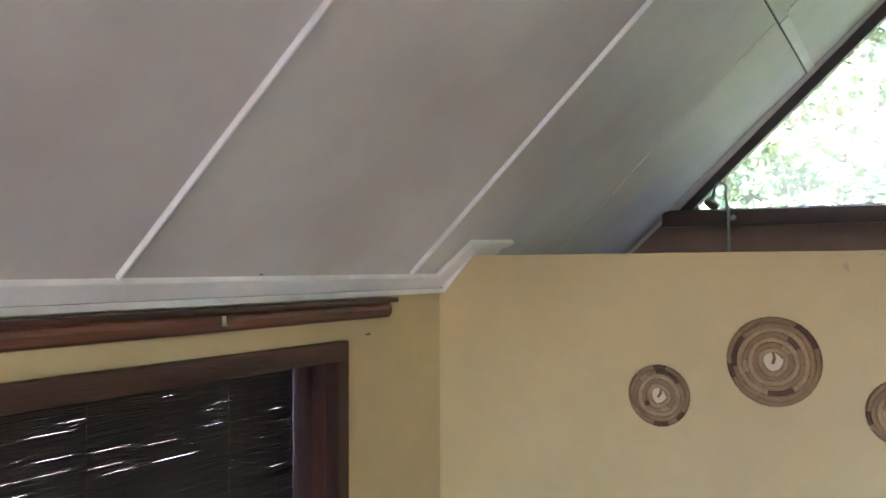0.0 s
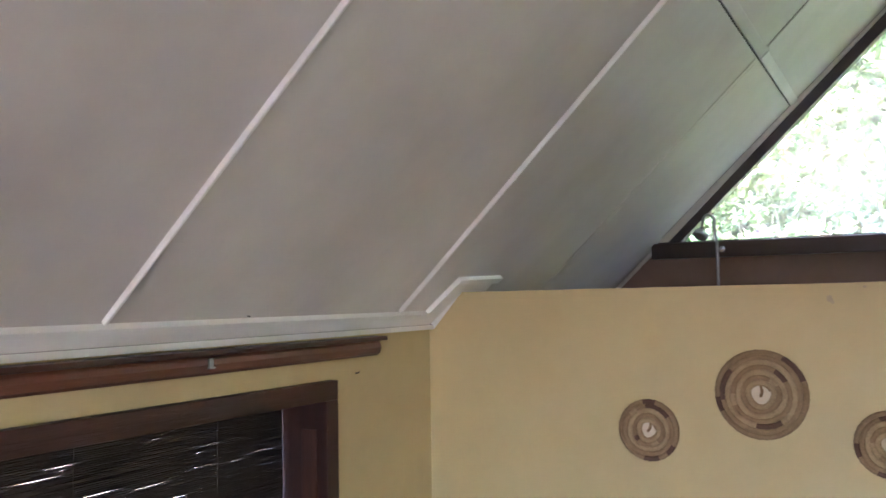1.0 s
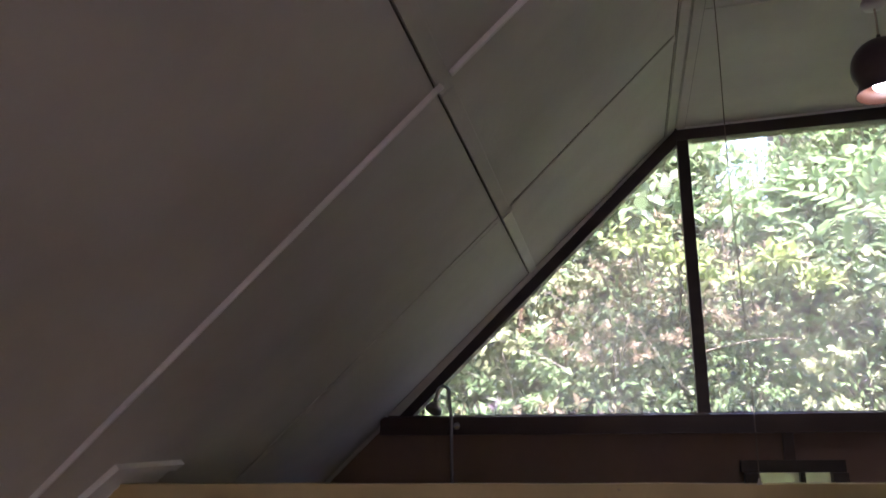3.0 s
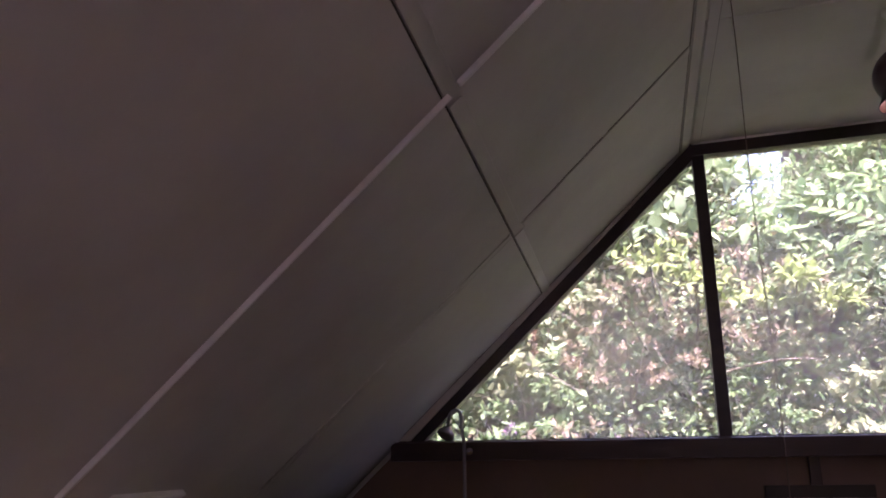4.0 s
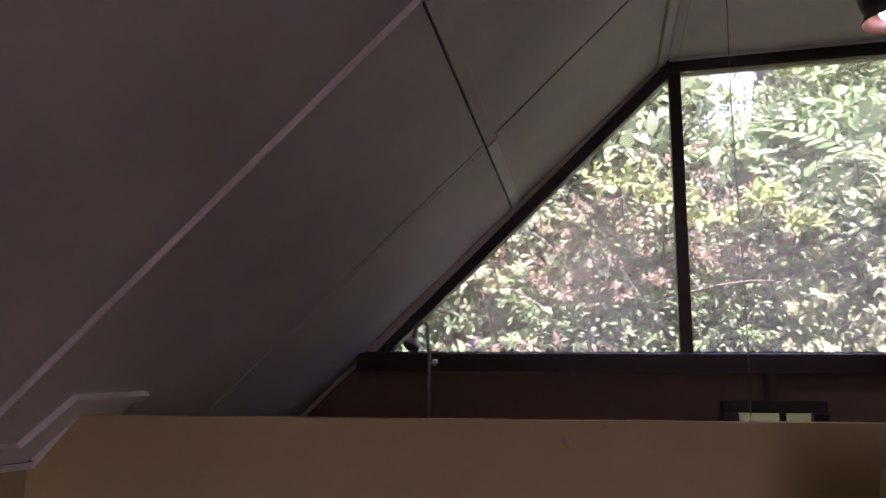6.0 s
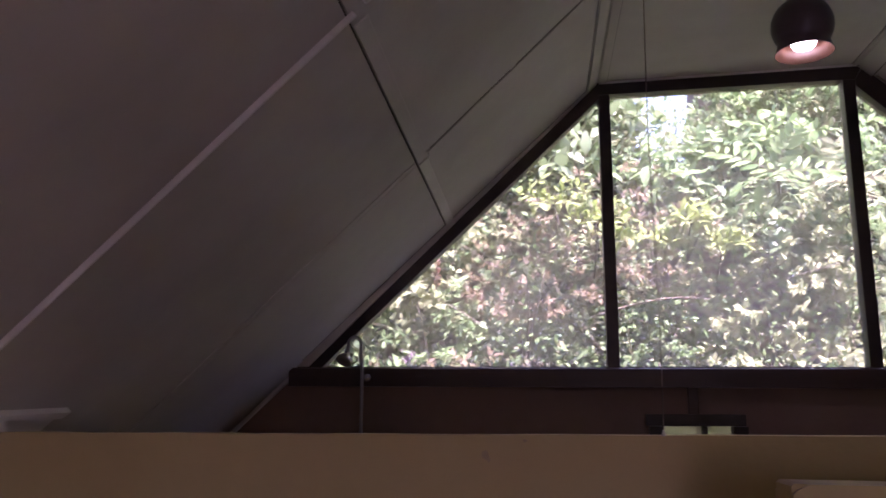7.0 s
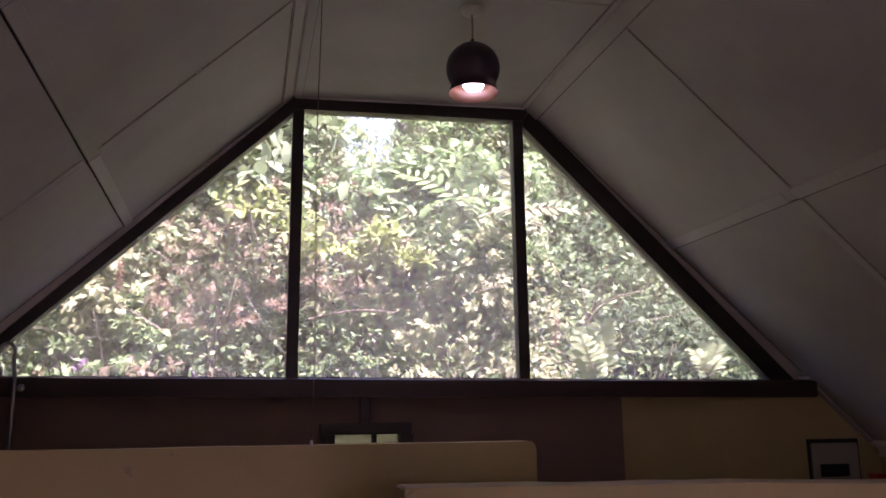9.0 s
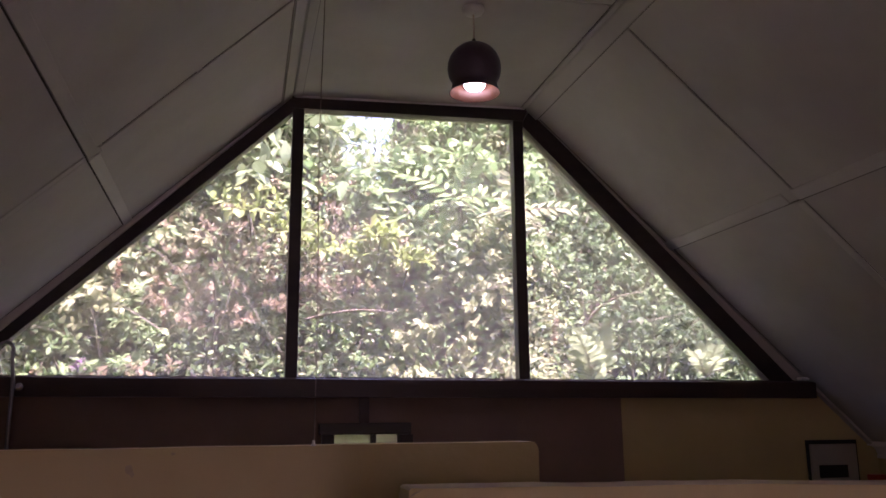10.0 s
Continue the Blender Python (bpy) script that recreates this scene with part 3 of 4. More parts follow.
# post under the sill, mouldings beside the right end
tagged(part("wall_post", box((-0.231, -0.022, 1.800), (-0.183, -0.0005, Z_SB), 0.003), SILLW), "short dark post under the sill beam", "post", kind="structure")
b = bar((xr(1.99) - 0.004, -0.02, 1.99), (xr(1.66) - 0.004, -0.02, 1.66), (0, 1, 0), 0.04, 0.022, 0.004)
tagged(part("trim_gable", b, CEIL), "greyish moulding beside the slope on the gable wall", "trim", kind="structure")
b = bar((xl(1.99) + 0.026, -0.02, 1.99), (xl(1.45) + 0.026, -0.02, 1.45), (0, 1, 0), 0.02, 0.022, 0.006)
tagged(part("trim_gable", b, CEIL), "greyish moulding beside the slope on the gable wall", "trim", kind="structure")
for x in (-2.125, 2.255):
    tagged(part("filler_block", box((x - 0.035, -0.05, 2.013), (x + 0.02, -0.001, 2.032), 0.006), TRIM_LIT), "small white filler block at the sill's end", "filler", "sill filler blocks", "structure")

# small bathroom window, mostly behind the partition
w2 = tagged(empty("window_small", (-0.19, 0, 1.25)), "small black-framed window with frosted panes low in the gable wall", "window", kind="structure")
def w2part(name, bm, material):
    bm.transform(Matrix.Translation((0.19, 0, -1.25)))
    return part(name, bm, material, w2)


w2part("frame_head", box((-0.424, -0.035, 1.752), (0.022, 0.05, 1.806), 0.003), FRAME)
w2part("frame_foot", box((-0.412, -0.035, 1.22), (0.030, 0.05, 1.270), 0.003), FRAME)
w2part("frame_side", box((-0.412, -0.035, 1.271), (-0.352, 0.05, 1.751), 0.003), FRAME)
w2part("frame_side", box((-0.036, -0.035, 1.271), (0.030, 0.05, 1.751), 0.003), FRAME)
w2part("frame_mullion", box((-0.170, -0.02, 1.271), (-0.149, 0.05, 1.751), 0.002), FRAME)
for a, b in ((-0.3515, -0.1705), (-0.1485, -0.0365)):
    ob = w2part("pane", box((a, 0.022, 1.2705), (b, 0.026, 1.7515)), FROSTED)
    ob.visible_shadow = False

# ---- left window with reed blind ----
w3 = tagged(empty("window_side", (K_L, WIN_Y1, WIN_Z0)), "stained wooden side window, covered by a dark reed blind", "window", kind="structure")
def w3part(name, bm, material):
    bm.transform(Matrix.Translation((-K_L, -WIN_Y1, -WIN_Z0)))
    return part(name, bm, material, w3)


FX = K_L + 0.030
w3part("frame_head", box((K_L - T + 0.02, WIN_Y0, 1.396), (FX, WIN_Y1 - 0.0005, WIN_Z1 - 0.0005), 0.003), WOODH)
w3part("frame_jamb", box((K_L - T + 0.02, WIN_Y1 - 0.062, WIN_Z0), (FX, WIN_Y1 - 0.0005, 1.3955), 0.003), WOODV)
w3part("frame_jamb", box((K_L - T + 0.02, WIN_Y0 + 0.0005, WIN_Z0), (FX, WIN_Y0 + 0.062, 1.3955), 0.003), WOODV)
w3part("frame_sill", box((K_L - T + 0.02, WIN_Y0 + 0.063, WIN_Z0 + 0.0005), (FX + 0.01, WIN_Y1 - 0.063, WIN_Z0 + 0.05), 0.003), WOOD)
# added thin board in paler wood, standing for the lit band on the jamb
w3part("jamb_lit_band", box((K_L - 0.075, WIN_Y1 - 0.070, 0.52), (K_L - 0.010, WIN_Y1 - 0.0625, 1.30), 0.003), WOOD_LIT)
ob = w3part("pane", box((K_L - T + 0.028, WIN_Y0 + 0.05, WIN_Z0 + 0.04), (K_L - T + 0.032, WIN_Y1 - 0.05, 1.40)), GLASS)
ob.visible_shadow = False

BX = K_L - 0.165
blind = tagged(empty("reed_blind", (BX, WIN_Y1 - 0.0650, 1.39)), "dark reed blind with daylight glinting between the reeds", "window blind")
length = (WIN_Y1 - 0.0650) - (WIN_Y0 + 0.066)
rng = random.Random(5)
reed_meshes = []
for k in range(12):
    ph, a1, a2 = rng.uniform(0, 6), rng.uniform(0.0005, 0.0014), rng.uniform(0.0002, 0.0006)
    pts = [(0.0012 * math.sin(0.7 * i + ph), -length * i / 26, a1 * math.sin(0.8 * i + ph) + a2 * math.sin(1.9 * i + 2 * ph) + rng.uniform(-0.0003, 0.0003)) for i in range(27)]
    b = tube(pts, 0.0039, sides=5, cap=False)
    me = bpy.data.meshes.new("reed")
    b.to_mesh(me)
    b.free()
    me.materials.append(REED)
    reed_meshes.append(me)
z = -0.006
while z > -0.92:
    ob = new("reed", rng.choice(reed_meshes))
    ob.parent = blind
    ob.location = (rng.uniform(-0.001, 0.001), 0, z)
    ob.rotation_euler = (rng.uniform(-0.0009, 0.0009), 0, 0)
    z -= rng.uniform(0.0051, 0.0065)
for k in range(4):
    y = -0.30 - k * 0.50
    part("binding_cord", tube([(0.005 + 0.001 * math.sin(i), y, -0.92 * i / 40) for i in range(41)], 0.0015, 5), THREAD, blind)

# ---- curtain pelmet rail ----
rail = tagged(empty("curtain_rail", (K_L, -2.30, 1.537)), "red-brown wooden curtain rail with overhanging top board", "curtain rail")
ro = Matrix.Translation((-K_L, 2.30, -1.537))
Y_R0 = -4.95
prof = [(K_L, 1.531), (K_L + 0.048, 1.531), (K_L + 0.060, 1.540), (K_L + 0.066, 1.560), (K_L + 0.062, 1.574), (K_L + 0.055, 1.5835), (K_L, 1.5835)]
b = prism(prof, "y", Y_R0, -2.300)
b.transform(ro)
rail_body = part("rail_body", b, WOOD, rail)
b = box((K_L, Y_R0 - 0.03, 1.584), (K_L + 0.074, -2.270, 1.5995), 0.004)
b.transform(ro)
part("top_board", b, WOODH, rail)
b = prism([(K_L + 0.002, 1.5395), (K_L + 0.046, 1.5395), (K_L + 0.060, 1.560), (K_L + 0.050, 1.582), (K_L + 0.002, 1.582)], "y", -2.2995, -2.294)
b.transform(ro)
part("end_cap", b, WOODV, rail, "dark end grain")
for y in (-3.115, -4.1):
    bm = bmesh.new()
    add_box(bm, (K_L + 0.064, y - 0.008, 1.553), (K_L + 0.069, y + 0.008, 1.577), 0.001)
    add_box(bm, (K_L + 0.064, y - 0.010, 1.549), (K_L + 0.074, y + 0.010, 1.554), 0.001)
    bm.transform(ro)
    part("clip", bm, STEEL, rail_body, "small dull metal clip")
nail = tagged(part("nail", tube([(K_L, -2.369, 1.471), (K_L + 0.016, -2.369, 1.473), (K_L + 0.016, -2.369, 1.478)], 0.0022, 8), DARKP), "bent dark nail in the yellow wall", "nail")
nail2 = tagged(part("nail", tube([(K_L + 0.070, -2.98, 1.690), (K_L + 0.082, -2.98, 1.688)], 0.002, 8), DARKP), "dark nail head in the cornice", "nail")

# ---- woven wall discs ----
def woven_disc(x, z, radius, turns, hole, seed, tilt):
    """A coiled basket mat: ring after ring of wrapped straw, with dark bands, hung on the partition."""
    rg = random.Random(seed)
    root = tagged(empty("woven_disc", (x, part_y(x) - 0.003, z)), "round coiled straw wall disc with dark brown bands", "wall decoration", "woven discs on the partition")
    root.rotation_euler = (0, radians(tilt), 0)
    pitch = (radius - hole) / turns
    for k in range(turns):
        r = hole + pitch * (k + 0.5)
        steps = 72
        bm = bmesh.new()
        bands = []
        outer = k == turns - 1
        for _ in range(3 if outer else rg.choice((1, 2, 2))):
            bands.append((rg.uniform(0, 2 * math.pi), rg.uniform(0.25, 0.55) if outer else rg.uniform(0.3, 1.0), 2 if outer or rg.random() < 0.12 else 0))
        base = 1 if k % 2 or outer else 0
        rings = []
        for i in range(steps):
            a = 2 * math.pi * i / steps
            rr = r + pitch * 0.10 * math.sin(a * 3 + k) * (0.4 if outer else 1) + pitch * 0.04 * math.sin(i * 2.4)
            c = Vector((rr * math.cos(a), 0, rr * math.sin(a)))
            rad = Vector((math.cos(a), 0, math.sin(a)))
            w = pitch * 0.60 * (1 + 0.07 * math.sin(i * 3.1 + k))
            rings.append([bm.verts.new(c + rad * w * math.cos(q) + Vector((0, -0.006 - 0.008 * math.sin(q) * (1 + 0.1 * math.sin(i * 1.7)), 0))) for q in np.linspace(-0.5, math.pi + 0.5, 7)])
        for i in range(steps):
            s_, e_ = rings[i], rings[(i + 1) % steps]
            a = 2 * math.pi * (i + 0.5) / steps
            mi = base
            for b0, w, c in bands:
                if (a - b0) % (2 * math.pi) < w:
                    mi = c
            for q in range(6):
                bm.faces.new((s_[q], s_[q + 1], e_[q + 1], e_[q])).material_index = mi
        part("coil", bm, [STRAW_L, STRAW_M, STRAW_D], root, smooth=True)
    b = lathe([(hole + pitch * 0.3, 0.0), (0.0005, 0.0)], 24)
    b.transform(Matrix.Rotation(math.pi / 2, 4, "X"))
    b.transform(Matrix.Translation((0, -0.0015, 0)))
    centre = part("centre", b, CREAM, root, "cream backing showing in the middle")
    pts = [(hole * 1.0 * math.cos(a), -0.007, hole * 1.0 * math.sin(a)) for a in np.linspace(0.4, 1.6, 5)] + [(0.1 * hole, -0.008, hole * 0.35), (-0.05 * hole, -0.008, -0.25 * hole)]
    part("coil_start", tube(pts, pitch * 0.30, 7), STRAW_M, centre, smooth=True)
    return root


woven_disc(-1.647, 1.254, 0.107, 5, 0.027, 3, 20)
woven_disc(-1.268, 1.393, 0.147, 7, 0.032, 8, 0)
woven_disc(-0.896, 1.253, 0.104, 5, 0.028, 11, -15)

# ---- shower ----
sh = tagged(empty("shower", (-1.768, -0.085, 1.009)), "chrome gooseneck shower pipe with a tilted round head", "shower")
so = Matrix.Translation((1.756, 0.085, -1.0))
Y_S = -0.085
pts = [(-1.752, Y_S, 1.0 + 0.1 * i) for i in range(11)] + [(-1.762 + 0.0, Y_S, 2.08)]
arc = [(-1.760 - 0.029 + 0.029 * math.cos(a), Y_S - 0.005 * a, 2.125 + 0.034 * math.sin(a)) for a in np.linspace(0, math.pi, 10)]
pts += [(-1.762, Y_S, 2.11)] + arc + [(-1.822, Y_S - 0.02, 2.100), (-1.828, Y_S - 0.022, 2.080)]
b = tube(pts, 0.0085, 10)
b.transform(so)
part("pipe", b, PIPE, sh, smooth=True)
b = lathe([(0.0005, 0.030), (0.011, 0.029), (0.014, 0.016), (0.030, 0.004), (0.036, -0.010), (0.036, -0.018), (0.031, -0.022), (0.0005, -0.021)], 24)
b.transform(Matrix.Translation((-1.830, Y_S - 0.024, 2.056)) @ Matrix.Scale(1.15, 4) @ Matrix.Rotation(radians(20), 4, "Y") @ Matrix.Rotation(radians(-28), 4, "X"))
b.transform(so)
part("shower_head", b, STEEL, sh, "dull metal rose", smooth=True)
b = tube([(-1.757, Y_S, 1.965), (-1.735, Y_S + 0.012, 1.965)], 0.008, 10)
b.transform(so)
bracket = part("bracket", b, CHROME, sh)
b = lathe([(0.0005, 0.010), (0.014, 0.010), (0.020, 0.004), (0.020, -0.010), (0.0005, -0.010)], 20)
b.transform(Matrix.Translation((-1.728, -0.075, 1.965)) @ Matrix.Rotation(radians(90), 4, "X"))
b.transform(so)
part("rosette", b, CHROME, bracket, smooth=True)

# ---- pendant lamp ----
lamp = tagged(empty("pendant_lamp", (0.074, -1.070, flat_z(0.074))), "dark round pendant lamp with a lit bulb and copper lining", "pendant lamp")
b = lathe([(0.0005, 0.0), (0.045, 0.0), (0.045, -0.012), (0.036, -0.026), (0.012, -0.030), (0.0005, -0.030)], 24)
part("ceiling_rose", b, PLASTIC, lamp, "white plastic ceiling rose", smooth=True)
part("cord", tube([(0, 0, -0.029), (0.001, 0, -0.09), (0, 0, -0.145)], 0.0042, 8), CORD, lamp)
R = 0.109
cz = -0.266
part("cord_grip", lathe([(0.0005, cz + R + 0.020), (0.007, cz + R + 0.019), (0.009, cz + R + 0.004), (0.016, cz + R - 0.002)], 16), DARKP, lamp, smooth=True)
prof_o = [(0.0005, cz + R), (0.02, cz + R - 0.001)] + [(R * math.cos(a), cz + R * math.sin(a)) for a in np.linspace(1.3, -0.62, 18)] + [(0.091, cz - 0.074), (0.093, cz - 0.084), (0.099, cz - 0.097), (0.103, cz - 0.106)]
prof_i = [(0.1005, cz - 0.106), (0.090, cz - 0.090), (0.087, cz - 0.074)] + [((R - 0.005) * math.cos(a), cz + (R - 0.005) * math.sin(a)) for a in np.linspace(-0.62, 1.3, 14)] + [(0.0005, cz + R - 0.006)]
shade = part("shade", lathe(prof_o + [prof_i[0]], 44), SHADE, lamp, "dark enamel globe shade with a flared rim", smooth=True)
part("lining", lathe(prof_i, 44), SHADEIN, shade, "copper-red inner lining", smooth=True)
holder = part("bulb_holder", lathe([(0.022, cz + R - 0.008), (0.024, cz + 0.06), (0.020, cz + 0.035), (0.0005, cz + 0.034)], 20), DARKP, lamp, smooth=True)
part("bulb", lathe([(0.0005, cz + 0.033), (0.016, cz + 0.030), (0.020, cz + 0.005), (0.040, cz - 0.045), (0.044, cz - 0.062), (0.042, cz - 0.074), (0.034, cz - 0.085), (0.020, cz - 0.091), (0.0005, cz - 0.093)], 28), BULB, holder, "glowing warm white reflector bulb", smooth=True)

# ---- pull string ----
ps = tagged(empty("pull_string", (-0.600, part_y(-0.600) - 0.012, 1.756)), "thin dark string hanging from the ceiling onto the partition", "string")
part("string", tube([(0.003 * math.sin(i * 0.5), 0, 0.010 + i * 0.0838) for i in range(21)], 0.0015, 6), STRING, ps)
part("toggle", lathe([(0.0005, 0.016), (0.003, 0.014), (0.004, 0.006), (0.007, 0.0), (0.0005, 0.0)], 12), PLASTIC, ps, "small pale toggle", smooth=True)

# ---- fuse panel on the yellow part of the gable wall ----
fp = tagged(empty("fuse_panel", (2.40, 0.0, 1.40)), "pale wall panel with a dark slot and a shadowed rim", "fuse panel")
fo = Matrix.Translation((-2.40, 0, -1.40))
for name, lo, hi, m, bev in (("rim", (2.243, -0.012, 1.385), (2.566, -0.0005, 1.690), DARKP, 0.002), ("plate", (2.256, -0.026, 1.395), (2.548, -0.0125, 1.668), PLATE, 0.004), ("slot", (2.298, -0.030, 1.488), (2.480, -0.0265, 1.556), DARKP, 0.002)):
    b = box(lo, hi, bev)
    b.transform(fo)
    part(name, b, m, fp)
rb = tagged(part("red_box", box((2.62, -0.07, 1.37), (K_R - 0.001, -0.001, 1.50), 0.006), REDP), "small red plastic box beside the fuse panel", "box")

# ---- outside: the overgrown bank behind the house ----
def bank_z(x, y):
    z = -0.4 + max(0.0, y - 0.85) * 2.1
    w = math.exp(-((x + 0.81 - 0.144 * (y + 4)) / 0.95) ** 2)     # a dip in the crest, open to the sky
    return z * (1 - w) + min(z, 3.85) * w + 0.25 * noise.noise(Vector((x * 0.6, y * 0.6, 0)))


verts, faces = [], []
NX, NY = 110, 44
for j in range(NY):
    for i in range(NX):
        x, y = -14 + 28 * i / (NX - 1), 0.3 + 9 * (j / (NY - 1)) ** 1.3
        verts.append((x, y, bank_z(x, y)))
for j in range(NY - 1):
    for i in range(NX - 1):
        a = j * NX + i
        faces.append((a, a + 1, a + NX + 1, a + NX))
tagged(raw("ground", verts, faces, EARTH, smooth=True), "steep earth bank behind the house, strewn with dead leaves", "ground", kind="structure")
tagged(raw("ground_far", [(-400, -400, -0.45), (400, -400, -0.45), (400, 400, -0.45), (-400, 400, -0.45)], [(0, 1, 2, 3)], EARTH), "flat earth round the house", "ground", kind="structure")

nr = np.random.RandomState(7)
# blade outlines along their length: (along, half width)
BLADE = np.array([(0.0, 0.02), (0.22, 0.75), (0.5, 1.0), (0.78, 0.62), (1.0, 0.0)])
SMALL = np.array([(0.0, 0.05), (0.45, 1.0), (1.0, 0.0)])


def units(v):
    return v / (np.linalg.norm(v, axis=-1, keepdims=True) + 1e-9)


def unit(v):
    return v / (np.linalg.norm(v) + 1e-9)


def leaf_mesh(name, leaves, material, parent=None, label="", outline=BLADE):
    """Folded, drooping blades as one mesh. leaves: blocks of (base, along, upward, length, half width, droop)."""
    base, along, upward, L, W, droop = (np.concatenate(c) for c in zip(*leaves))
    side = units(np.cross(along, upward))
    up = units(np.cross(side, along))
    t, w = outline[:, 0], outline[:, 1]
    k = len(t)
    spine = base[:, None] + along[:, None] * (L[:, None] * t)[..., None] - up[:, None] * ((droop * L)[:, None] * t * t)[..., None]
    out = side[:, None] * (W[:, None] * w)[..., None]
    lift = up[:, None] * (0.22 * W[:, None] * w)[..., None]
    V = np.stack([spine - out + lift, spine, spine + out + lift], axis=2).reshape(len(L), 3 * k, 3)
    V = V[:, list(range(3 * k - 3)) + [3 * k - 2]]
    loops, starts = [], []
    for j in range(k - 2):
        a = 3 * j
        for q in ((a, a + 1, a + 4, a + 3), (a + 1, a + 2, a + 5, a + 4)):
            starts.append(len(loops))
            loops += q
    a = 3 * (k - 2)
    for q in ((a, a + 1, a + 3), (a + 1, a + 2, a + 3)):
        starts.append(len(loops))
        loops += q
    n, nv, nl = len(L), 3 * k - 2, len(loops)
    me = bpy.data.meshes.new(name)
    me.vertices.add(n * nv)
    me.vertices.foreach_set("co", V.astype(np.float32).ravel())
    me.loops.add(n * nl)
    me.loops.foreach_set("vertex_index", (np.arange(n)[:, None] * nv + np.array(loops)).astype(np.int32).ravel())
    me.polygons.add(n * len(starts))
    me.polygons.foreach_set("loop_start", (np.arange(n)[:, None] * nl + np.array(starts)).astype(np.int32).ravel())
    me.update(calc_edges=True)
    me.materials.append(material)
    ob = new(name, me)
    if parent is not None:
        ob.parent = parent
    return tagged(ob, label=label)


def spray(leaves, root, way, length, count, L, ratio, spread=1.0, pinnate=False, taper=0.5):
    """A twig's leaves; pinnate: leaflets in pairs in one plane."""
    way = unit(way)
    ref = unit(np.cross(way, np.array((0.1, 0.2, 1.0))))
    nrm = unit(np.cross(ref, way))
    i = np.arange(count)
    t = ((i // 2) * 2 + 1.2) / count if pinnate else (i + 0.6) / count
    p = root + way * (length * t)[:, None] - np.array((0, 0, 0.25 * length)) * (t * t)[:, None]
    if pinnate:
        sgn = np.where(i % 2, 1.0, -1.0)[:, None]
        al = units(ref * sgn * 0.9 + way * 0.5 + nr.normal(0, 0.06, (count, 3)))
        l = L * (1.1 - taper * np.abs(t - 0.35))
        upv = nrm * np.sign(nrm[2] + 1e-6) + nr.normal(0, 0.12, (count, 3))
    else:
        ang = i * 2.4 + nr.uniform(-0.5, 0.5, count)
        al = units((ref * np.cos(ang)[:, None] + nrm * np.sin(ang)[:, None]) * spread + way * nr.uniform(0.2, 0.9, count)[:, None] + nr.normal(0, 0.2, (count, 3)))
        l = L * nr.uniform(0.6, 1.3, count)
        upv = np.array((0.0, -0.35, 1.0)) + nr.normal(0, 0.38, (count, 3)) * np.array((1, 1, 0.4))
    leaves.append((p, al, upv, l, l * ratio * nr.uniform(0.8, 1.2, count), nr.uniform(0.0, 0.35, count)))


def shrub(name, label, x, y, w, h, twigs, count, L, ratio, material, outline=BLADE, spread=1.0, depth=0.55, stems=5):
    """A shrub on the bank: bent stems and a ragged crown of leafy twigs leaning out towards the house."""
    zb = bank_z(x, y)
    root = tagged(empty(name, (x, y, zb - 0.03)), label, "shrub", "shrubs on the bank")
    sbm = bmesh.new()
    for k in range(stems):
        a = nr.uniform(-1, 1)
        tip = np.array((a * w * 0.7, -nr.uniform(0.2, 0.9) * depth, h * nr.uniform(0.6, 1.0)))
        mid = tip * 0.5 + nr.normal(0, 0.08, 3)
        pts = [tuple(2 * s_ * (1 - s_) * mid + s_ * s_ * tip) for s_ in np.linspace(0, 1, 8)]
        b = tube(pts, [0.012 * (1 - 0.75 * s_) for s_ in np.linspace(0, 1, 8)], 6)
        me = bpy.data.meshes.new("tmp")
        b.to_mesh(me)
        b.free()
        sbm.from_mesh(me)
        bpy.data.meshes.remove(me)
    part("stems", sbm, BARK, root, smooth=True)
    leaves = []
    lumps = nr.uniform(-1, 1, (7, 2))          # the crown gathers in lumps, with hollows between them
    for k in range(twigs):
        if nr.uniform() < 0.65:
            c = lumps[nr.randint(7)]
            u, vv = c[0] + nr.normal(0, 0.16), 0.5 + 0.5 * c[1] + nr.normal(0, 0.09)
        else:
            u, vv = nr.uniform(-1, 1), nr.uniform(0.02, 1)
        if vv < 0.02 or u * u * 0.8 + (vv - 0.45) ** 2 * 2 > 1:
            continue
        p = np.array((u * w, -depth * nr.uniform(0.1, 1.0) * (1 - 0.4 * u * u) + vv * h * 0.45, vv * h))
        way = np.array((nr.normal(0, 0.6), -nr.uniform(0.2, 1.0), nr.uniform(-0.1, 0.9)))
        spray(leaves, p, way, max(L, 0.05) * nr.uniform(1.6, 3.2), count, L, ratio, spread)
    leaf_mesh("crown", leaves, material, root, outline=outline)["kind"] = "stuff"
    return root


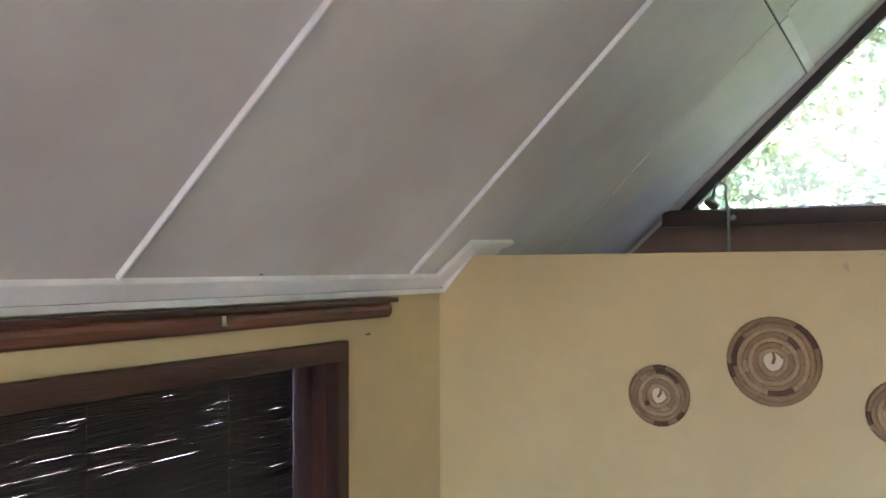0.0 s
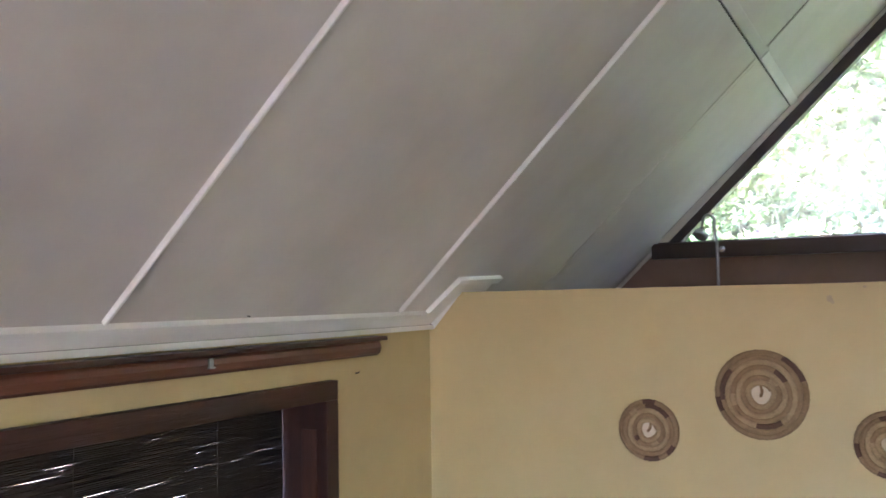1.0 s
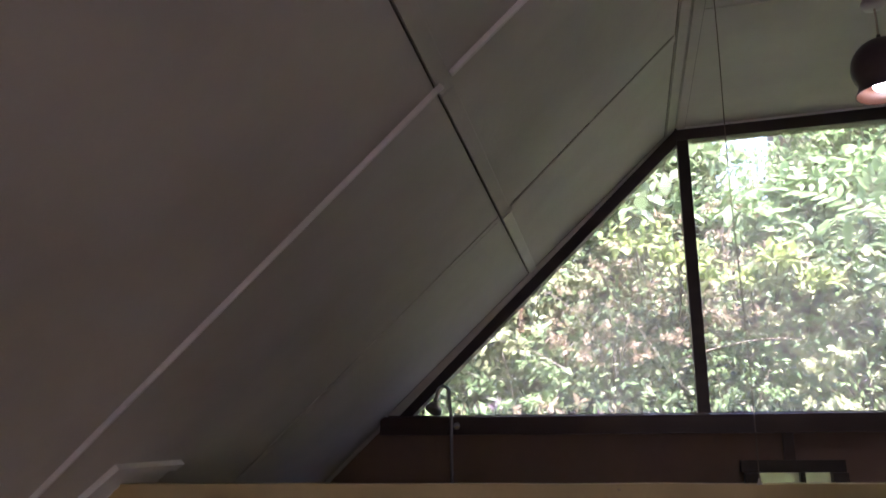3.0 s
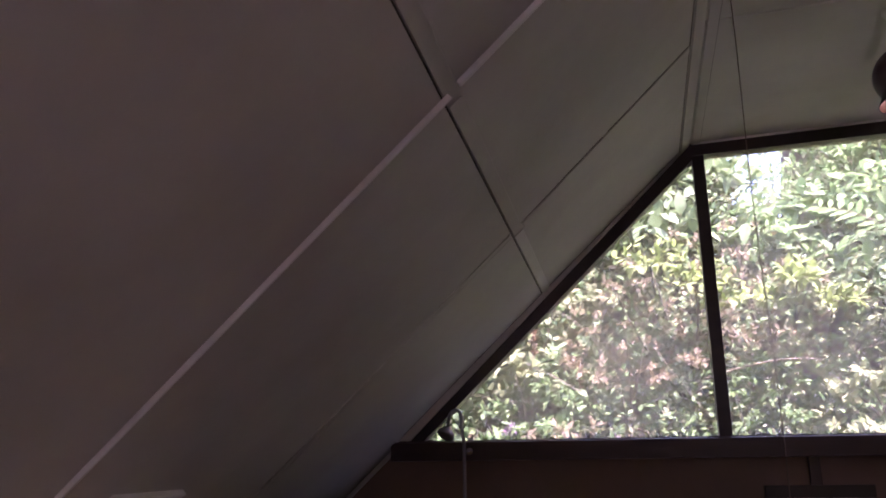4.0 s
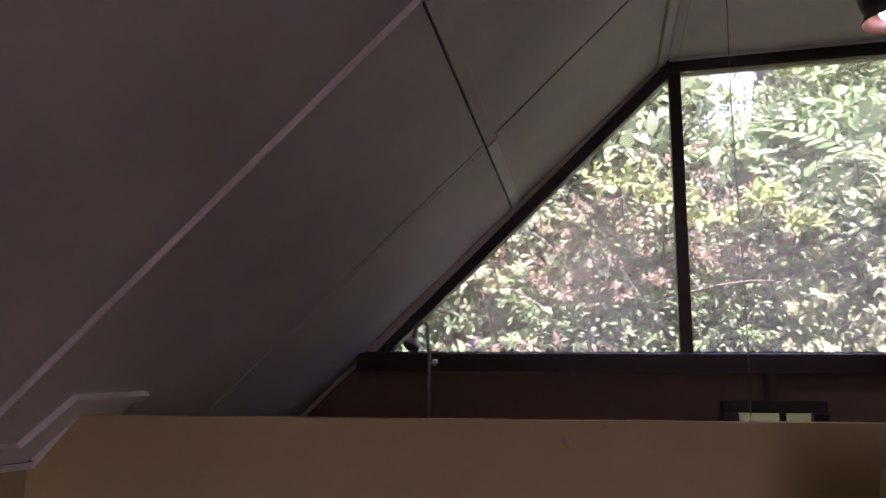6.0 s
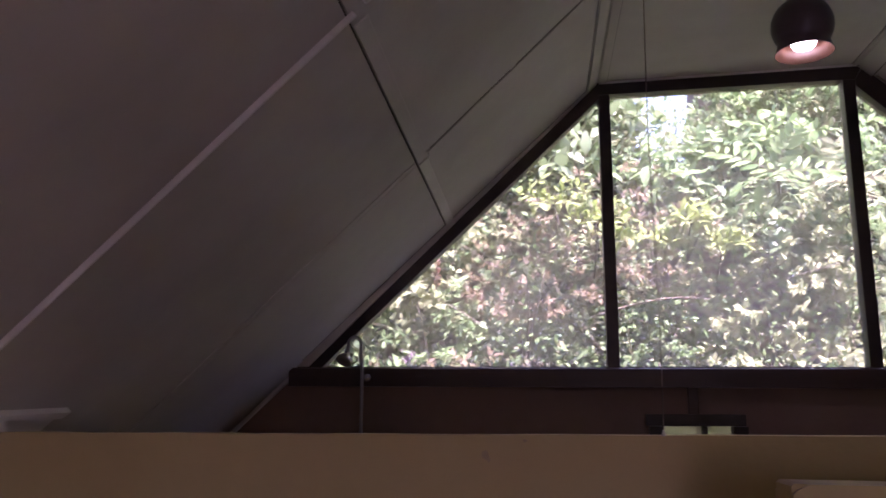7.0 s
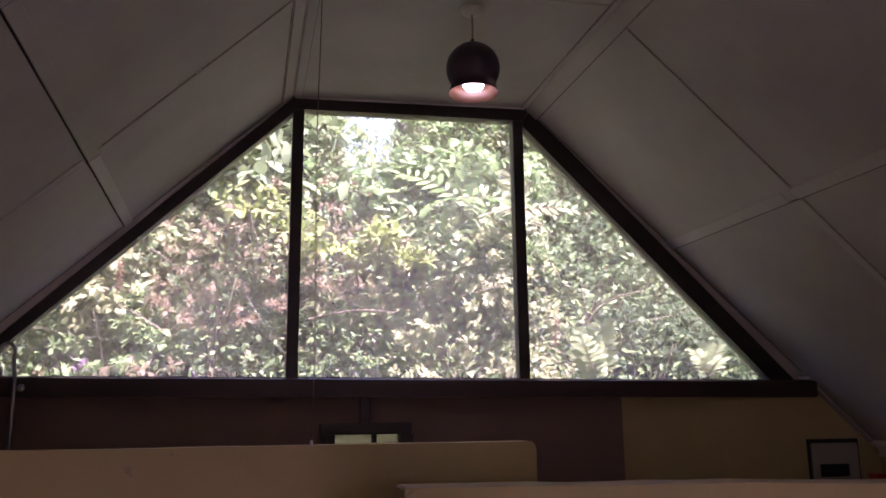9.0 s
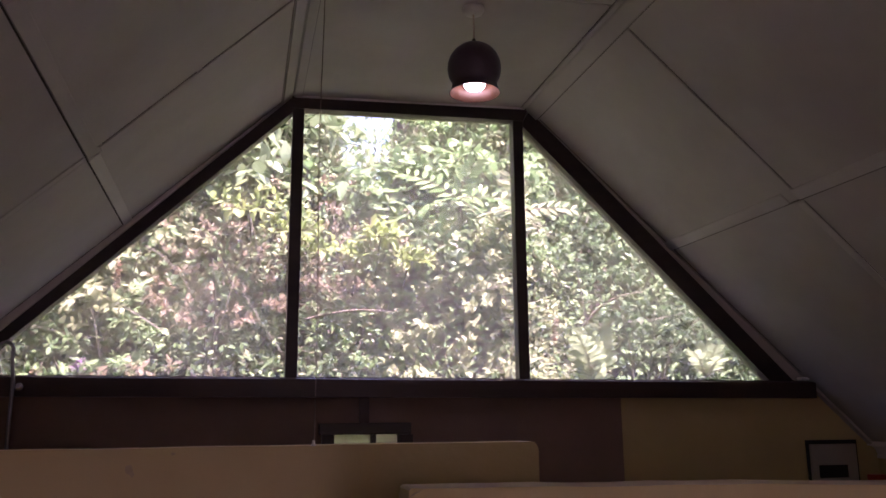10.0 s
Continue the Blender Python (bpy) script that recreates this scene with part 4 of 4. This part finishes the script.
MIX = [   # name, label, material, leaf length, width, twigs, leaves on a twig, outline
    ("leafy_shrub", "dense mid-green shrub with broad pointed leaves", LEAF_G, 0.078, 0.25, 125, 11, BLADE),
    ("dark_shrub", "dark glossy evergreen shrub on the bank", LEAF_D, 0.072, 0.25, 125, 11, BLADE),
    ("pale_shrub", "shrub with leaves coloured pale for bright sunlight", LEAF_P, 0.074, 0.26, 120, 11, BLADE),
    ("dry_shrub", "half-dry reddish brown undergrowth", LEAF_R, 0.046, 0.27, 190, 12, SMALL),
    ("fine_shrub", "dense shrub of tiny dark green leaves", LEAF_D, 0.036, 0.31, 300, 18, SMALL),
    ("fine_green_shrub", "dense shrub of small fresh green leaves", LEAF_G, 0.042, 0.30, 260, 16, SMALL),
    ("broad_shrub", "sapling with long broad hanging leaves", LEAF_G, 0.135, 0.24, 60, 8, BLADE),
    ("glossy_shrub", "shiny evergreen with large leaves mirroring the sky", LEAF_S, 0.120, 0.27, 62, 9, BLADE),
]
rg = random.Random(21)
for row in range(9):
    y = 1.32 + row * 0.28
    n = 10
    for i in range(n):
        x = -3.9 + 8.9 * (i + 0.5 + rg.uniform(-0.35, 0.35)) / n
        if y > 2.55 and abs(x + 0.81 - 0.144 * (y + 4)) < 0.65 and rg.random() < 0.85:
            continue
        if x > 1.75:
            odds = (0.8, 2.0, 0.2, 0.4, 6.0, 1.5, 0.2, 0.2)
        elif row < 4:
            odds = (3.0, 0.9, 3.2, 1.5, 0.5, 2.0, 0.9, 0.3)
        else:
            # more pale leaves higher up, the brightness there put into their colour
            odds = (3.4, 0.8, 4.2, 0.3, 0.7, 2.6, 2.0, 1.0)
        nm, lb, m, L, ra, tw, ct, ol = MIX[rg.choices(range(8), odds)[0]]
        if row < 5 and m is LEAF_P:
            nm, lb, m = "olive_shrub", "olive green shrub with sunlit pointed leaves", LEAF_O
        size = rg.choices((0.8, 1.0, 1.35), (3, 4, 2))[0]
        shrub(nm, lb, x, y, rg.uniform(0.5, 0.9), rg.uniform(0.75, 1.25), int(1.25 * tw / size ** 0.9), ct, L * size * rg.uniform(0.85, 1.1), ra, m, ol, depth=rg.uniform(0.3, 0.95))
shrub("glossy_shrub", "shiny evergreen with large leaves mirroring the sky", 0.95, 2.35, 0.42, 0.62, 60, 9, 0.115, 0.27, LEAF_S, depth=0.65)
shrub("purple_shrub", "small purple-leaved plant low on the bank", -1.85, 1.88, 0.25, 0.42, 14, 9, 0.06, 0.25, LEAF_V, depth=0.7)
shrub("purple_shrub", "small purple-leaved plant low on the bank", -1.15, 1.86, 0.22, 0.36, 10, 9, 0.06, 0.25, LEAF_V, depth=0.65)


def plume(name, label, category, x, y, crown, fronds, length, count, L, ratio, material, pinnate, up, sideways, taper=0.5):
    """A plant with one bent stem from the bank and a head of fronds or shoots held out towards the house."""
    z = bank_z(x, y)
    root = tagged(empty(name, (x, y, z - 0.03)), label, category, "shrubs on the bank")
    c = np.array(crown) - np.array((x, y, z - 0.03))
    mid = np.array((c[0] * 0.3, c[1] * 0.4, c[2] * 0.8 + 0.1))
    pts = [tuple(2 * s_ * (1 - s_) * mid + s_ * s_ * c) for s_ in np.linspace(0, 1, 9)]
    part("stem", tube(pts, [0.012 * (1 - 0.5 * s_) for s_ in np.linspace(0, 1, 9)], 6), BARK, root, smooth=True)
    for k in range(fronds):
        leaves = []
        a = 2 * math.pi * (k + nr.uniform(-0.2, 0.2)) / fronds
        lean = 0.0 if pinnate and k == 0 and up > 0.7 else sideways       # an upright fern keeps one straight frond
        way = np.array((lean * math.cos(a), -0.45 + 0.3 * lean * math.sin(a), up + 0.5 * lean * math.sin(a)))
        l = length * nr.uniform(0.8, 1.1)
        spray(leaves, c, way, l, count, L, ratio, 1.0, pinnate, taper)
        frond = leaf_mesh("frond" if pinnate else "shoot", leaves, material, root)
        w_ = unit(way)
        rib = [tuple(c + w_ * l * s_ - np.array((0, 0, 0.25 * l * s_ * s_))) for s_ in np.linspace(0, 1, 6)]
        part("rib", tube(rib, [0.004 * (1 - 0.7 * s_) for s_ in np.linspace(0, 1, 6)], 5), STALK, frond, smooth=True)
    return root


plume("fern", "pale fern with upright feathered fronds", "fern", 1.74, 1.85, (1.66, 1.45, 2.06), 3, 0.56, 24, 0.155, 0.16, LEAF_F, True, 1.9, 0.95, 0.95)
plume("fern", "small fern low on the bank", "fern", 2.9, 1.9, (2.55, 1.45, 2.12), 4, 0.32, 16, 0.085, 0.18, LEAF_F, True, 0.8, 0.6)
plume("feathered_sapling", "sapling with wide drooping feather-shaped leaves", "sapling", 1.00, 2.55, (0.70, 1.62, 3.42), 5, 0.48, 14, 0.140, 0.15, LEAF_G, True, 0.15, 0.9)
plume("feathered_sapling", "sapling with wide drooping feather-shaped leaves", "sapling", 1.25, 2.60, (1.20, 1.70, 3.36), 4, 0.40, 14, 0.130, 0.15, LEAF_P, True, 0.15, 0.9)
for x, y, z, shoots, reach, L in ((0.12, 1.52, 3.08, 6, 0.15, 0.125), (0.34, 1.54, 2.92, 6, 0.14, 0.120), (-0.03, 1.60, 2.95, 5, 0.13, 0.11), (-0.80, 1.60, 3.24, 7, 0.26, 0.12), (-0.50, 1.60, 3.10, 7, 0.24, 0.12), (-0.32, 1.76, 3.00, 5, 0.18, 0.11)):
    plume("young_shoots", "spray of bright yellow-green young leaves", "sapling", x + 0.05, y + 0.70, (x, y, z), shoots + 3, reach, 10, L * 0.78, 0.20, LEAF_Y, False, 0.45, 0.95)

# fallen and low leaves all over the bank
for nm, lb, m, count, L, lift in (("leaf_litter", "pale dry fallen leaves covering the bank", LEAF_R, 9000, 0.050, 0.12), ("ground_cover", "low grey-green creeping leaves on the bank", LEAF_P, 15000, 0.055, 0.36), ("ground_creeper", "low green creeping leaves on the bank", LEAF_G, 34000, 0.062, 0.50)):
    x, y = nr.uniform(-3.6, 1.9 if m is LEAF_P else 4.6, count), 1.5 + 2.3 * nr.uniform(size=count)
    z = np.array([bank_z(a, b) for a, b in zip(x, y)])
    p = np.stack([x, y - nr.uniform(0, lift, count), z + nr.uniform(0, lift, count)], axis=1)
    al = units(np.stack([nr.normal(0, 1, count), -np.abs(nr.normal(0, 0.6, count)), nr.normal(0.1, 0.7, count)], axis=1))
    upv = np.stack([nr.normal(0, 0.4, count), -0.6 + nr.normal(0, 0.3, count), np.full(count, 0.8)], axis=1)
    block = (p, al, upv, L * nr.uniform(0.6, 1.3, count), L * 0.24 * nr.uniform(0.7, 1.3, count), nr.uniform(0, 0.4, count))
    tagged(leaf_mesh(nm, [block], m, outline=SMALL), lb, "leaves", kind="stuff")


# bare and half-bare branches reaching out of the thicket
def branch(x, y, z, dx, dz, length, r, bend):
    pts = []
    for i in range(12):
        s_ = i / 11
        pts.append((dx * length * s_ + 0.03 * math.sin(5 * s_ + x), -0.35 * s_, dz * length * s_ + bend * s_ * (1 - s_) * 4))
    ob = part("bare_branch", tube(pts, [r * (1 - 0.7 * i / 11) for i in range(12)], 6), STALK, smooth=True)
    ob.location = (x, y, z)
    return tagged(ob, "bare grey-brown branch arching out of the shrubs", "branch", "bare branches")


branch(1.62, 1.75, 2.42, 0.75, 0.55, 0.55, 0.013, 0.07)
branch(-0.55, 1.75, 2.45, 0.95, 0.10, 0.8, 0.010, 0.06)
branch(-1.7, 1.85, 2.30, 0.3, 0.9, 0.8, 0.008, 0.05)
branch(1.28, 1.95, 2.60, -0.05, 1.0, 1.0, 0.011, -0.03)
branch(2.4, 1.85, 2.20, 0.5, 0.6, 0.9, 0.010, 0.05)

# dry flower spikes, brick red
for x, y, z, h in ((-1.62, 1.60, 2.62, 0.30), (-1.32, 1.70, 2.42, 0.22), (1.42, 1.62, 2.30, 0.30)):
    root = tagged(empty("dry_flower_spike", (x, y, z)), "brick-red dried flower spike on a thin stalk", "flower", "dried flower spikes")
    part("stalk", tube([(0, 0.20, -0.45), (0.01, 0.06, -0.15), (0, 0, 0), (0.01, -0.02, h)], 0.003, 5), STALK, root, smooth=True)
    leaves = []
    spray(leaves, np.zeros(3), np.array((0.03, -0.06, 1.0)), h, 46, 0.034, 0.36)
    leaf_mesh("bracts", leaves, LEAF_B, root, outline=SMALL)

# dry stems and vines tangled through the lower part of the thicket
V, F = [], []
for k in range(70):
    x, y = nr.uniform(-3.2, 4.2), nr.uniform(1.7, 2.5)
    p = np.array((x, y - nr.uniform(0.1, 0.6), bank_z(x, y) + nr.uniform(0.1, 0.5)))
    way = unit(np.array((nr.normal(0, 0.8), -nr.uniform(0, 0.5), nr.normal(0.5, 0.6))))
    bend = nr.normal(0, 0.15, 3)
    n, r, length = 6, nr.uniform(0.0015, 0.004), nr.uniform(0.2, 0.6)
    o = len(V)
    for i in range(n):
        s_ = i / (n - 1)
        c = p + way * length * s_ + bend * s_ * s_
        for q in range(3):
            a = q * 2.094
            V.append((c[0] + r * math.cos(a), c[1] + r * math.sin(a), c[2] + r * math.sin(a + 1)))
    for i in range(n - 1):
        for q in range(3):
            a, b_ = o + 3 * i + q, o + 3 * i + (q + 1) % 3
            F.append((a, b_, b_ + 3, a + 3))
tagged(raw("dry_stems", V, F, BARK), "tangle of thin dry stems and vines", "stems", kind="stuff")
